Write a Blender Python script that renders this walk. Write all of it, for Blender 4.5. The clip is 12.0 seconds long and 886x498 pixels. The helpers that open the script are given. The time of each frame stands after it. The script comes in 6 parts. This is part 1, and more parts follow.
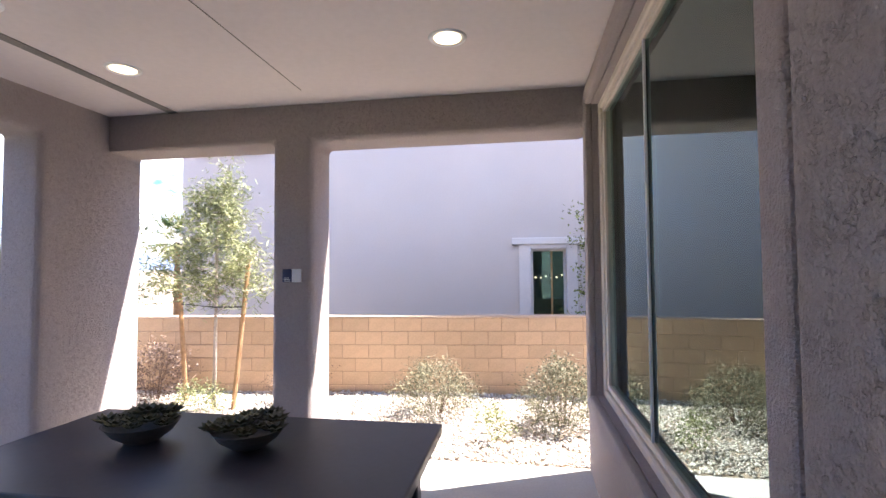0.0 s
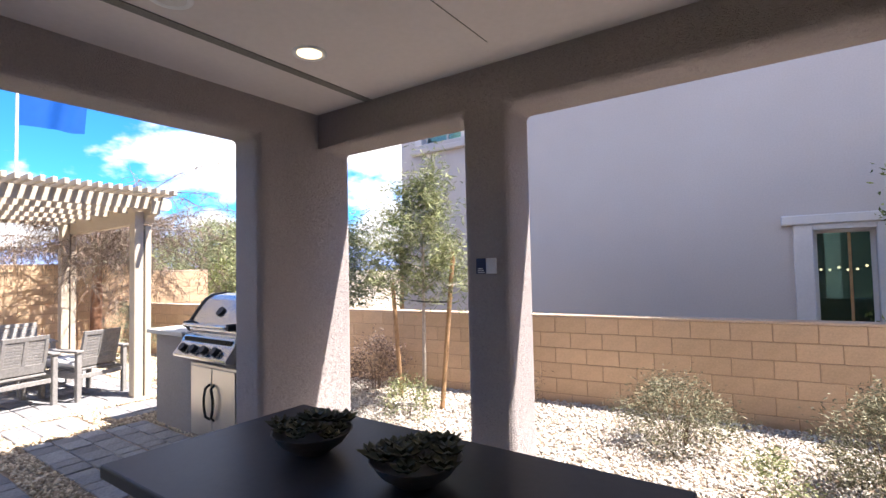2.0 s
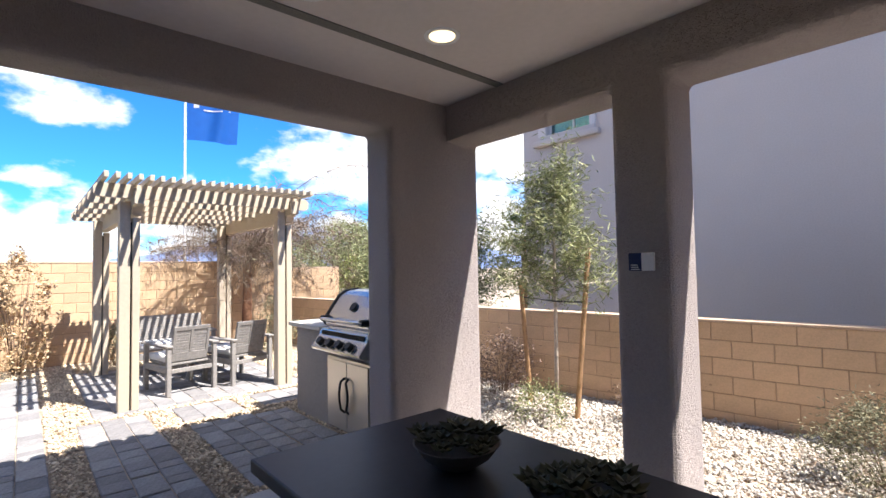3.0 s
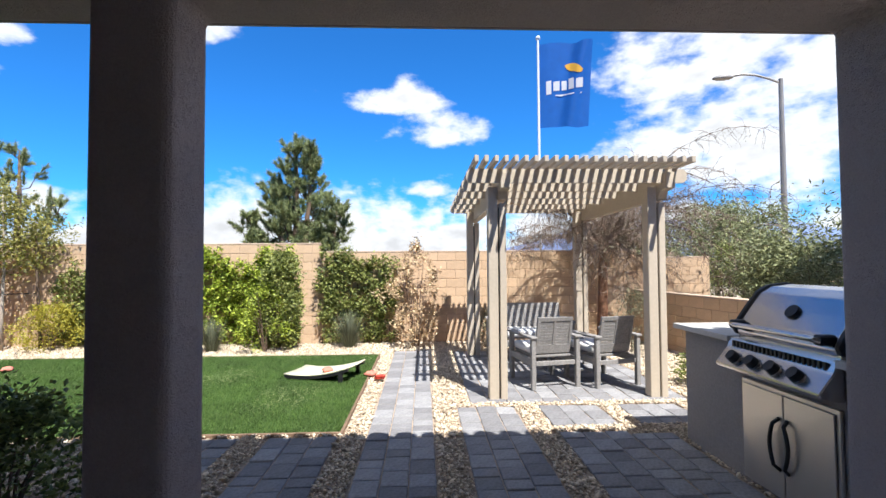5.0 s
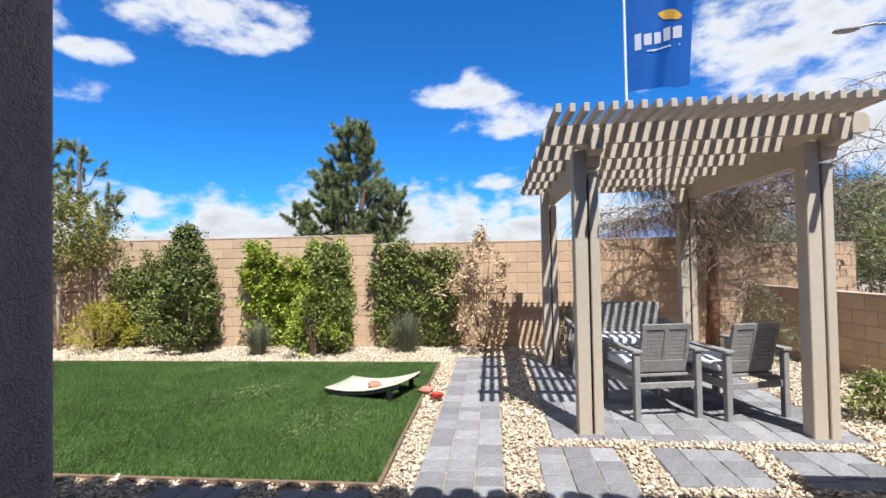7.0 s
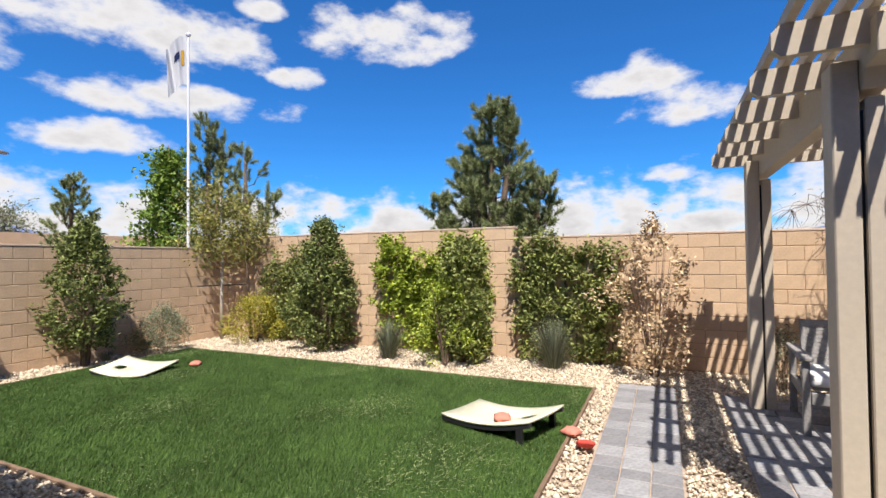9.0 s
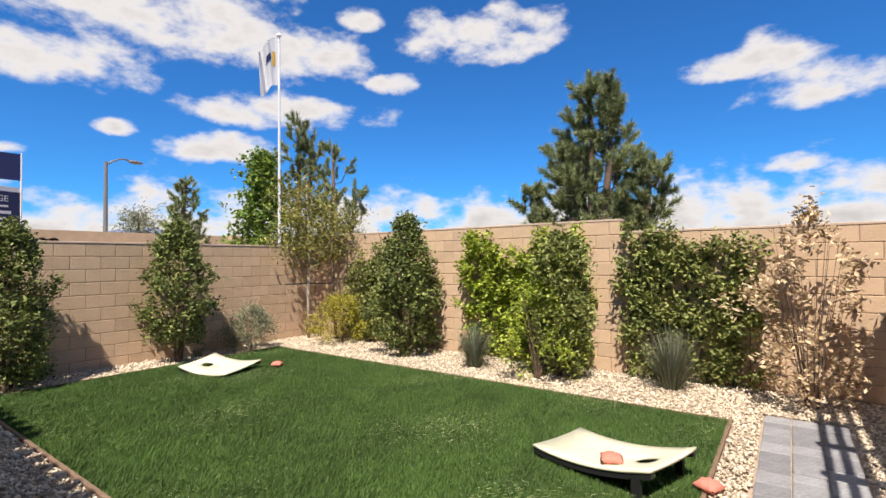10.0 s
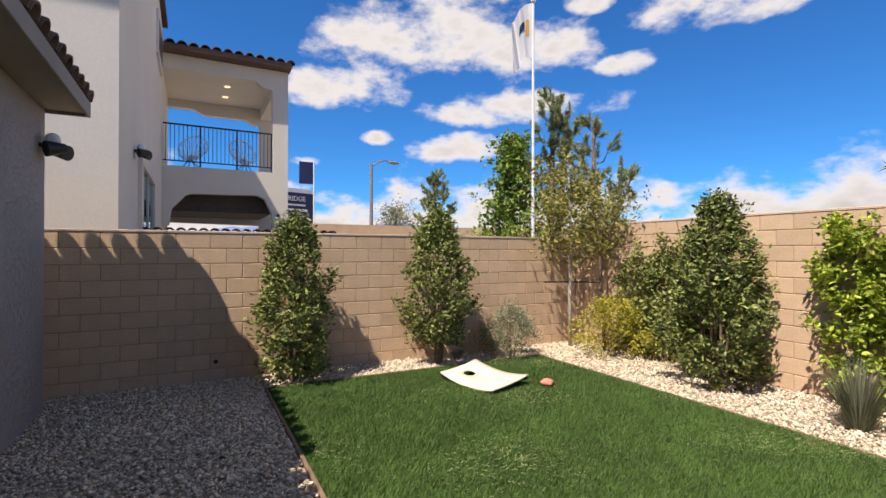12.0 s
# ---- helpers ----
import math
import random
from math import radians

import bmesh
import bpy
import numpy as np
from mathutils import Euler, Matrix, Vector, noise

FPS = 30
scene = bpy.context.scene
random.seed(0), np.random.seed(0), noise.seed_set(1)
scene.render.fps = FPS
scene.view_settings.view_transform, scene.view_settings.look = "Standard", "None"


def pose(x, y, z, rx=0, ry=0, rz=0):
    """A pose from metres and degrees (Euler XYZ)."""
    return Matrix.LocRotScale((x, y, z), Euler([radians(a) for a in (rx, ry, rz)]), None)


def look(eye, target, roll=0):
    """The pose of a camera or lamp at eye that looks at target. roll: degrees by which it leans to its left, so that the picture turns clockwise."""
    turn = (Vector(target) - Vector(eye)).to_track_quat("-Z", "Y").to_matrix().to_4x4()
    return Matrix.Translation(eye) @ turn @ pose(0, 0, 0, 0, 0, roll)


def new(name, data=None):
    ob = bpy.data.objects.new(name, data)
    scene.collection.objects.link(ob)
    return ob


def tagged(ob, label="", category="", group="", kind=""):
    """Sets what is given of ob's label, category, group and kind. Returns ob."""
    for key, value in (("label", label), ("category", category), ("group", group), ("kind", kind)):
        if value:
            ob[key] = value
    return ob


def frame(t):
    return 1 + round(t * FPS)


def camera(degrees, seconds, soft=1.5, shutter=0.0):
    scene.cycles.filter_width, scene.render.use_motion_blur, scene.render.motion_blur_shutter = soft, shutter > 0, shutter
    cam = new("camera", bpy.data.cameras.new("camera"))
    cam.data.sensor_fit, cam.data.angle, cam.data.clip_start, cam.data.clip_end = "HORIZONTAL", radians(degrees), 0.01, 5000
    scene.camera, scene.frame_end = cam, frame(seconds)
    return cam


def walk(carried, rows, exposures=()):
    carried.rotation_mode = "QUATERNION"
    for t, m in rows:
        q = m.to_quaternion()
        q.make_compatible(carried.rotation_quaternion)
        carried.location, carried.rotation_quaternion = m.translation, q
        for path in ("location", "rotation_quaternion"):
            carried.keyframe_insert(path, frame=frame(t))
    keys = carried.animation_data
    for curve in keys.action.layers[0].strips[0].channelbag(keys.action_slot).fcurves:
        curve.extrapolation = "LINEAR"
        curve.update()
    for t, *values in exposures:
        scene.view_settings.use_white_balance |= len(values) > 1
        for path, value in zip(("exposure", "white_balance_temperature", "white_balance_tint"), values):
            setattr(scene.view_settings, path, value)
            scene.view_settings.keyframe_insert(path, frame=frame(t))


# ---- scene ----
cam = camera(85.5, 12.0)
PATH = [
    (0, (-0.49, -0.344, 1.512), (-0.81, 1.629, 1.591), -0.4),
    (0.5, (-0.578, -0.15, 1.519), (-1.179, 1.756, 1.599), -0.5),
    (1, (-0.66, 0.01, 1.524), (-1.409, 1.862, 1.603), -0.6),
    (1.5, (-0.691, 0.163, 1.492), (-1.59, 1.948, 1.57), -0.9),
    (2, (-0.652, 0.369, 1.452), (-1.801, 2.005, 1.533), -1.2),
    (2.5, (-0.732, 0.45, 1.432), (-2.075, 1.93, 1.516), -1.2),
    (3, (-0.925, 0.469, 1.443), (-2.427, 1.787, 1.525), -1.0),
    (3.5, (-1.132, 0.519, 1.419), (-2.815, 1.598, 1.498), -0.8),
    (3.7, (-1.238, 0.573, 1.412), (-3.002, 1.511, 1.491), -0.8),
    (5.3, (-2.15, 0.546, 1.393), (-4.148, 0.508, 1.463), -0.4),
    (5.5, (-2.271, 0.579, 1.385), (-4.267, 0.482, 1.459), -0.5),
    (6, (-2.558, 0.558, 1.409), (-4.547, 0.355, 1.463), -0.8),
    (6.5, (-2.817, 0.53, 1.435), (-4.806, 0.329, 1.474), -1.0),
    (6.7, (-2.933, 0.553, 1.406), (-4.924, 0.364, 1.449), -1.1),
    (8.3, (-3.932, 0.614, 1.355), (-5.87, 0.125, 1.403), -0.8),
    (8.5, (-4.029, 0.584, 1.365), (-5.947, 0.02, 1.412), -0.8),
    (9, (-4.307, 0.544, 1.364), (-6.123, -0.293, 1.407), -0.6),
    (9.5, (-4.658, 0.421, 1.321), (-6.382, -0.59, 1.372), -0.6),
    (10, (-4.927, 0.277, 1.347), (-6.548, -0.893, 1.391), -0.5),
    (10.5, (-5.122, 0.091, 1.392), (-6.471, -1.385, 1.426), -0.7),
    (11, (-5.203, -0.291, 1.392), (-6.305, -1.96, 1.425), -0.0),
    (11.5, (-5.32, -0.682, 1.392), (-6.297, -2.427, 1.416), -0.0),
    (12, (-5.374, -1.094, 1.397), (-6.3, -2.867, 1.407), 0.1),
]
walk(cam, [(t, look(eye, target, roll)) for t, eye, target, roll in PATH],
     exposures=[(0, 2.66, 6500, 16), (1, 2.33, 6500, 15), (2, 1.80, 6500, 14), (3, 1.43, 6500, 12), (3.7, 1.12, 6350, 10), (5.4, 0.83, 6150, 9), (6.0, 0.63, 6050, 9), (6.5, 0.60, 6050, 9),
                (8.5, 0.61, 6400, 11), (9.5, 0.53, 6700, 12), (12, 0.52, 7000, 15)])

# ---- light ----
SUN = Vector((0.56, 0.25, 1.0)).normalized()
sun = new("sun", bpy.data.lights.new("sun", "SUN"))
sun.data.energy, sun.data.angle, sun.data.color = 5.0, radians(0.53), (1.0, 0.955, 0.88)
sun.matrix_world = look(SUN * 50, (0, 0, 0))

world = bpy.data.worlds.new("world")
scene.world = world
world.use_nodes = True
wn, wl = world.node_tree.nodes, world.node_tree.links
wn.clear()


def wmath(op, a, b=None, c=None):
    n = wn.new("ShaderNodeMath")
    n.operation = op
    for i, v in enumerate((a, b, c)):
        if v is None:
            continue
        if isinstance(v, (int, float)):
            n.inputs[i].default_value = v
        else:
            wl.new(v, n.inputs[i])
    return n.outputs[0]


sky = wn.new("ShaderNodeTexSky")
sky.sky_type, sky.sun_disc = "NISHITA", False
sky.sun_elevation = math.asin(SUN.z)
sky.sun_rotation = math.atan2(SUN.x, SUN.y)
sky.altitude, sky.air_density, sky.dust_density, sky.ozone_density = 700, 1.0, 0.3, 2.0
coords = wn.new("ShaderNodeTexCoord")
axes = wn.new("ShaderNodeSeparateXYZ")
wl.new(coords.outputs["Generated"], axes.inputs[0])
height = wmath("MAXIMUM", axes.outputs[2], 0.03)
flat = wn.new("ShaderNodeCombineXYZ")
wl.new(wmath("DIVIDE", axes.outputs[0], wmath("ADD", height, 0.12)), flat.inputs[0])
wl.new(wmath("DIVIDE", axes.outputs[1], wmath("ADD", height, 0.12)), flat.inputs[1])


def wnoise(scale, detail, rough, source):
    n = wn.new("ShaderNodeTexNoise")
    n.inputs["Scale"].default_value, n.inputs["Detail"].default_value, n.inputs["Roughness"].default_value = scale, detail, rough
    wl.new(source, n.inputs["Vector"])
    return n.outputs["Fac"]


spread = wnoise(0.55, 3, 0.5, flat.outputs[0])
# cumulus heaps: yaw and pitch of the middle, half width and half height, in degrees
CUMULUS = [(158, 23.2, 10, 3.9), (150, 24, 9, 4.6), (143, 22.3, 9, 3.2), (149.5, 28, 7.5, 1.6), (165.2, 18.1, 7, 2.4), (121.6, 24.8, 9.6, 3.0), (131.5, 20, 2.8, 1.3),
           (143.7, 16.1, 9.6, 2.0), (151, 12.0, 6.5, 1.7), (159.9, 13.1, 1.8, 0.9), (168.4, 10.2, 2.0, 0.7), (135.3, 26.4, 2.6, 1.4), (92.6, 18.8, 5.2, 1.6),
           (91.2, 19.9, 2.8, 1.8), (87.5, 15.6, 5.2, 2.1), (89.6, 8.8, 2.8, 1.1), (61, 19, 9, 5.5), (50, 13, 13, 10), (54, 24, 10, 4), (33, 12, 16, 11),
           (63, 12, 7, 5), (57, 12, 8, 6), (131, 5.4, 8, 2.6), (146, 5.5, 7, 3.0), (97, 4.6, 8, 2.2), (115, 4.4, 5, 1.8)]
yaw = wmath("ARCTAN2", wmath("MULTIPLY", axes.outputs[0], -1), axes.outputs[1])
rise = wmath("ARCSINE", axes.outputs[2])
groups = None
for a, e, wide, tall in CUMULUS:
    ux = wmath("DIVIDE", wmath("SUBTRACT", yaw, radians(a)), radians(wide))
    uy = wmath("DIVIDE", wmath("SUBTRACT", rise, radians(e)), radians(tall))
    # flat undersides: the lower half is squeezed
    uy = wmath("MULTIPLY", uy, wmath("ADD", 1.0, wmath("MULTIPLY", wmath("LESS_THAN", uy, 0.0), 0.35)))
    lump = wmath("SUBTRACT", 1.0, wmath("ADD", wmath("MULTIPLY", ux, ux), wmath("MULTIPLY", uy, uy)))
    groups = lump if groups is None else wmath("SMOOTH_MAX", groups, lump, 0.35)
# bank along the horizon, uneven in height
along = wn.new("ShaderNodeCombineXYZ")
wl.new(axes.outputs[0], along.inputs[0])
wl.new(axes.outputs[1], along.inputs[1])
ledge = wmath("ADD", 6.9, wmath("MULTIPLY", wmath("SUBTRACT", wnoise(9.0, 2, 0.5, along.outputs[0]), 0.45), 11.0))
bank = wmath("DIVIDE", wmath("SUBTRACT", wmath("MULTIPLY", ledge, radians(1)), rise), radians(3.0))
groups = wmath("MAXIMUM", groups, wmath("MINIMUM", bank, 1.25))
# scattered heaps high overhead and behind, unseen, added to whiten the fill light
high = wmath("MULTIPLY", wmath("SUBTRACT", spread, 0.575), 9.0)
high = wmath("SUBTRACT", high, wmath("MULTIPLY", wmath("LESS_THAN", wmath("ABSOLUTE", wmath("SUBTRACT", rise, radians(63))), radians(31)), -0.2))
high = wmath("SUBTRACT", high, wmath("MULTIPLY", wmath("LESS_THAN", rise, radians(33)), 6.0))
groups = wmath("MAXIMUM", wmath("MAXIMUM", groups, high), -1.4)
squash = wn.new("ShaderNodeVectorMath")
squash.operation = "MULTIPLY"
squash.inputs[1].default_value = (1.0, 1.0, 1.9)
wl.new(coords.outputs["Generated"], squash.inputs[0])
puff = wnoise(10.0, 6, 0.55, squash.outputs[0])
wisp = wnoise(27.0, 6, 0.58, squash.outputs[0])
ragged = wmath("ADD", wmath("MULTIPLY", wmath("SUBTRACT", puff, 0.49), 3.4), wmath("MULTIPLY", wmath("SUBTRACT", wisp, 0.5), 1.0))
cover = wmath("ADD", wmath("MULTIPLY", groups, 0.70), ragged)
mask = wn.new("ShaderNodeMapRange")
mask.interpolation_type = "SMOOTHSTEP"
mask.inputs["From Min"].default_value, mask.inputs["From Max"].default_value = -0.22, 0.80
wl.new(cover, mask.inputs["Value"])
shade = wn.new("ShaderNodeMapRange")
shade.inputs["From Min"].default_value, shade.inputs["From Max"].default_value = 0.45, 1.5
shade.inputs["To Min"].default_value, shade.inputs["To Max"].default_value = 1.0, 0.70
wl.new(cover, shade.inputs["Value"])
white = wn.new("ShaderNodeVectorMath")
white.operation = "SCALE"
white.inputs[0].default_value = (8.5, 8.45, 8.5)
wl.new(shade.outputs[0], white.inputs["Scale"])
deep = wn.new("ShaderNodeMix")
deep.data_type, deep.blend_type = "RGBA", "MULTIPLY"
deep.inputs[0].default_value = 1.0
wl.new(sky.outputs[0], deep.inputs[6])
# deep blue towards the horizon half, paler overhead
grade = wn.new("ShaderNodeMix")
grade.data_type = "RGBA"
over = wn.new("ShaderNodeMapRange")
over.interpolation_type = "SMOOTHSTEP"
over.inputs["From Min"].default_value, over.inputs["From Max"].default_value = radians(36), radians(62)
wl.new(rise, over.inputs["Value"])
wl.new(over.outputs[0], grade.inputs[0])
grade.inputs[6].default_value = (0.23, 0.85, 1.52, 1)
grade.inputs[7].default_value = (0.95, 0.90, 0.85, 1)
wl.new(grade.outputs[2], deep.inputs[7])
clouds = wn.new("ShaderNodeMix")
clouds.data_type = "RGBA"
wl.new(mask.outputs[0], clouds.inputs[0])
wl.new(deep.outputs[2], clouds.inputs[6])
wl.new(white.outputs[0], clouds.inputs[7])
back = wn.new("ShaderNodeBackground")
back.inputs[1].default_value = 0.075
wl.new(clouds.outputs[2], back.inputs[0])
wout = wn.new("ShaderNodeOutputWorld")
wl.new(back.outputs[0], wout.inputs[0])


# ---- materials ----
def material(name, base, rough=0.8, metal=0.0, vary=0.15, grain=40.0, bump=0.0, bump_scale=60.0, stain=0.12, stain_scale=1.2, island=0.0, per_object=0.0, spec=0.4, tint=None, bump_kind="noise", thin=0.0):
    m = bpy.data.materials.new(name)
    m.use_nodes = True
    n, l = m.node_tree.nodes, m.node_tree.links
    p = n["Principled BSDF"]
    p.inputs["Roughness"].default_value, p.inputs["Metallic"].default_value = rough, metal
    p.inputs["Specular IOR Level"].default_value = spec
    tc = n.new("ShaderNodeTexCoord")

    def tex(scale, detail=4):
        t = n.new("ShaderNodeTexNoise")
        t.inputs["Scale"].default_value, t.inputs["Detail"].default_value = scale, detail
        l.new(tc.outputs["Object"], t.inputs["Vector"])
        return t.outputs["Fac"]

    def mul(value_socket, amount):
        r = n.new("ShaderNodeMapRange")
        r.inputs["To Min"].default_value, r.inputs["To Max"].default_value = 1 - amount, 1 + amount
        r.inputs["From Min"].default_value, r.inputs["From Max"].default_value = 0.25, 0.75
        l.new(value_socket, r.inputs["Value"])
        return r.outputs[0]

    col = n.new("ShaderNodeRGB")
    col.outputs[0].default_value = (*base, 1)
    out = col.outputs[0]
    if tint is not None:
        src = n.new("ShaderNodeNewGeometry").outputs["Random Per Island"] if island else n.new("ShaderNodeObjectInfo").outputs["Random"]
        mx = n.new("ShaderNodeMix")
        mx.data_type = "RGBA"
        l.new(src, mx.inputs[0])
        l.new(out, mx.inputs[6])
        mx.inputs[7].default_value = (*tint, 1)
        out = mx.outputs[2]
    factors = []
    if vary:
        factors.append(mul(tex(grain), vary))
    if stain:
        factors.append(mul(tex(stain_scale, 5), stain))
    for amount, kind in ((island, "i"), (per_object, "o")):
        if amount:
            src = n.new("ShaderNodeNewGeometry").outputs["Random Per Island"] if kind == "i" else n.new("ShaderNodeObjectInfo").outputs["Random"]
            r = n.new("ShaderNodeMapRange")
            r.inputs["To Min"].default_value, r.inputs["To Max"].default_value = 1 - amount, 1 + amount
            l.new(src, r.inputs["Value"])
            factors.append(r.outputs[0])
    for f in factors:
        v = n.new("ShaderNodeVectorMath")
        v.operation = "SCALE"
        l.new(out, v.inputs[0])
        l.new(f, v.inputs["Scale"])
        out = v.outputs[0]
    l.new(out, p.inputs["Base Color"])
    if bump:
        b = n.new("ShaderNodeBump")
        b.inputs["Strength"].default_value, b.inputs["Distance"].default_value = min(bump, 1.0), 0.004 * max(1.0, bump)
        if bump_kind in ("stucco", "lace"):
            # skip-trowelled lace: flat plateaus parted by short worm-like gaps
            gap = n.new("ShaderNodeMath")
            gap.operation = "SUBTRACT"
            l.new(tex(bump_scale, 2), gap.inputs[0])
            gap.inputs[1].default_value = 0.47
            side = n.new("ShaderNodeMath")
            side.operation = "ABSOLUTE"
            l.new(gap.outputs[0], side.inputs[0])
            open_at = n.new("ShaderNodeMapRange")
            open_at.inputs["From Min"].default_value, open_at.inputs["From Max"].default_value = 0.47, 0.64
            open_at.inputs["To Min"].default_value, open_at.inputs["To Max"].default_value = 0.0, 0.09
            l.new(tex(bump_scale * 0.45, 2), open_at.inputs["Value"])
            shut = n.new("ShaderNodeMath")
            shut.operation = "SUBTRACT"
            l.new(side.outputs[0], shut.inputs[0])
            l.new(open_at.outputs[0], shut.inputs[1])
            ramp = n.new("ShaderNodeMapRange")
            ramp.interpolation_type = "SMOOTHSTEP"
            ramp.inputs["From Min"].default_value, ramp.inputs["From Max"].default_value = -0.05, 0.006
            l.new(shut.outputs[0], ramp.inputs["Value"])
            add = n.new("ShaderNodeMath")
            add.operation = "MULTIPLY_ADD"
            l.new(tex(bump_scale * 1.9, 4), add.inputs[0])
            add.inputs[1].default_value = 0.9
            lace = n.new("ShaderNodeMath")
            lace.operation = "MULTIPLY"
            lace.inputs[1].default_value = 1.2 if bump_kind == "lace" else 0.42
            l.new(ramp.outputs[0], lace.inputs[0])
            l.new(lace.outputs[0], add.inputs[2])
            l.new(add.outputs[0], b.inputs["Height"])
        else:
            l.new(tex(bump_scale, 6), b.inputs["Height"])
        l.new(b.outputs[0], p.inputs["Normal"])
    if thin:
        tr = n.new("ShaderNodeBsdfTranslucent")
        l.new(out, tr.inputs["Color"])
        mix = n.new("ShaderNodeMixShader")
        mix.inputs[0].default_value = thin
        l.new(p.outputs[0], mix.inputs[1])
        l.new(tr.outputs[0], mix.inputs[2])
        l.new(mix.outputs[0], n["Material Output"].inputs[0])
    return m


M = {}
M["stucco"] = material("patio_stucco", (0.415, 0.365, 0.355), 0.92, vary=0.08, grain=90, bump=3.0, bump_scale=74, stain=0.06, bump_kind="stucco")
# darker than patio_stucco: the return's shade is put into this colour
M["lace"] = material("lace_stucco", (0.375, 0.33, 0.32), 0.92, vary=0.08, grain=90, bump=2.6, bump_scale=80, stain=0.06, bump_kind="lace")
M["ceiling"] = material("ceiling_paint", (0.63, 0.575, 0.565), 0.85, vary=0.03, grain=25, bump=0.15, bump_scale=150, stain=0.05, stain_scale=0.7)
M["slot"] = material("vent_strip", (0.16, 0.15, 0.14), 0.7, vary=0.3, grain=160, stain=0)
M["north_stucco"] = material("north_house_stucco", (0.53, 0.49, 0.465), 0.92, vary=0.06, grain=60, bump=0.35, bump_scale=60, stain=0.07, stain_scale=0.6, bump_kind="stucco")
M["south_stucco"] = material("south_house_stucco", (0.645, 0.61, 0.54), 0.92, vary=0.05, grain=50, bump=0.28, bump_scale=60, stain=0.05, stain_scale=0.7, bump_kind="stucco")
M["white_trim"] = material("white_trim", (0.62, 0.60, 0.59), 0.7, vary=0.04, stain=0.06)
M["block"] = material("tan_block", (0.595, 0.42, 0.275), 0.95, vary=0.10, grain=70, bump=0.5, bump_scale=180, stain=0.10, stain_scale=4, per_object=0.07)
M["mortar"] = material("tan_mortar", (0.42, 0.295, 0.20), 0.97, vary=0.1, grain=120, bump=0.4, bump_scale=200)
M["cap"] = material("wall_cap", (0.56, 0.42, 0.32), 0.95, vary=0.1, grain=60, bump=0.3, bump_scale=150)
M["paver"] = material("grey_paver", (0.235, 0.228, 0.236), 0.9, vary=0.20, grain=45, bump=0.9, bump_scale=90, stain=0.16, stain_scale=9, per_object=0.16, tint=(0.285, 0.28, 0.285))
M["concrete"] = material("patio_concrete", (0.55, 0.52, 0.49), 0.88, vary=0.08, grain=60, bump=0.15, bump_scale=200, stain=0.1)
M["gravel"] = material("tan_gravel", (0.57, 0.45, 0.325), 0.9, vary=0.10, grain=60, stain=0.05, island=0.30, tint=(0.73, 0.62, 0.47), bump=0.2, bump_scale=120)
# the same gravel, with its overexposed brightness put into a paler colour
M["glare_gravel"] = material("glare_gravel", (0.52, 0.465, 0.41), 0.9, vary=0.10, grain=60, stain=0.05, island=0.28, tint=(0.68, 0.63, 0.57), bump=0.2, bump_scale=120)
M["gravel_bed"] = material("gravel_bed", (0.40, 0.31, 0.235), 0.97, vary=0.3, grain=45, bump=1.0, bump_scale=45, stain=0.1)
M["turf"] = material("turf_blades", (0.048, 0.106, 0.019), 0.6, vary=0.16, grain=4, stain=0.24, stain_scale=1.6, island=0.4, tint=(0.094, 0.155, 0.036), spec=0.3, thin=0.2)
M["straw"] = material("straw_blades", (0.33, 0.37, 0.17), 0.6, vary=0.2, grain=6, stain=0.1, island=0.3, thin=0.2)
M["turf_base"] = material("turf_backing", (0.042, 0.092, 0.024), 0.95, vary=0.3, grain=60, stain=0.15)
M["edging"] = material("brown_edging", (0.20, 0.13, 0.085), 0.85, vary=0.2, grain=20)
M["pergola"] = material("pergola_paint", (0.51, 0.435, 0.345), 0.75, vary=0.06, grain=30, bump=0.12, bump_scale=70, stain=0.06)
M["teak"] = material("weathered_teak", (0.265, 0.25, 0.24), 0.8, vary=0.22, grain=45, bump=0.2, bump_scale=90, stain=0.1, stain_scale=6)
M["cushion"] = material("cushion", (0.74, 0.72, 0.70), 0.9, vary=0.04, bump=0.1, bump_scale=300)
M["table"] = material("table_top", (0.040, 0.038, 0.042), 0.42, vary=0.12, grain=30, bump=0.05, bump_scale=150, stain=0.15, stain_scale=3)
M["bowl"] = material("bowl_clay", (0.17, 0.15, 0.135), 0.7, vary=0.15)
M["succulent"] = material("succulent", (0.045, 0.07, 0.035), 0.5, vary=0.15, island=0.4, tint=(0.10, 0.085, 0.04))
M["steel"] = material("stainless", (0.62, 0.61, 0.60), 0.24, metal=1.0, vary=0.03, grain=200, stain=0.04)
M["door_steel"] = material("door_steel", (0.60, 0.57, 0.53), 0.38, metal=0.9, vary=0.04, grain=150, stain=0.05)
M["black"] = material("black_metal", (0.02, 0.02, 0.022), 0.45, vary=0.1)
M["slab"] = material("counter_slab", (0.52, 0.50, 0.47), 0.5, vary=0.1, grain=80, stain=0.08)
M["counter_stucco"] = material("counter_stucco", (0.33, 0.30, 0.28), 0.93, vary=0.1, grain=70, bump=1.5, bump_scale=58, stain=0.06, bump_kind="stucco")
M["roof_tile"] = material("roof_tile", (0.105, 0.066, 0.052), 0.85, vary=0.2, grain=25, bump=0.3, bump_scale=60, per_object=0.25)
M["fascia"] = material("fascia_board", (0.28, 0.24, 0.215), 0.8, vary=0.05)
M["bark"] = material("bark", (0.17, 0.115, 0.08), 0.95, vary=0.35, grain=35, bump=0.8, bump_scale=45)
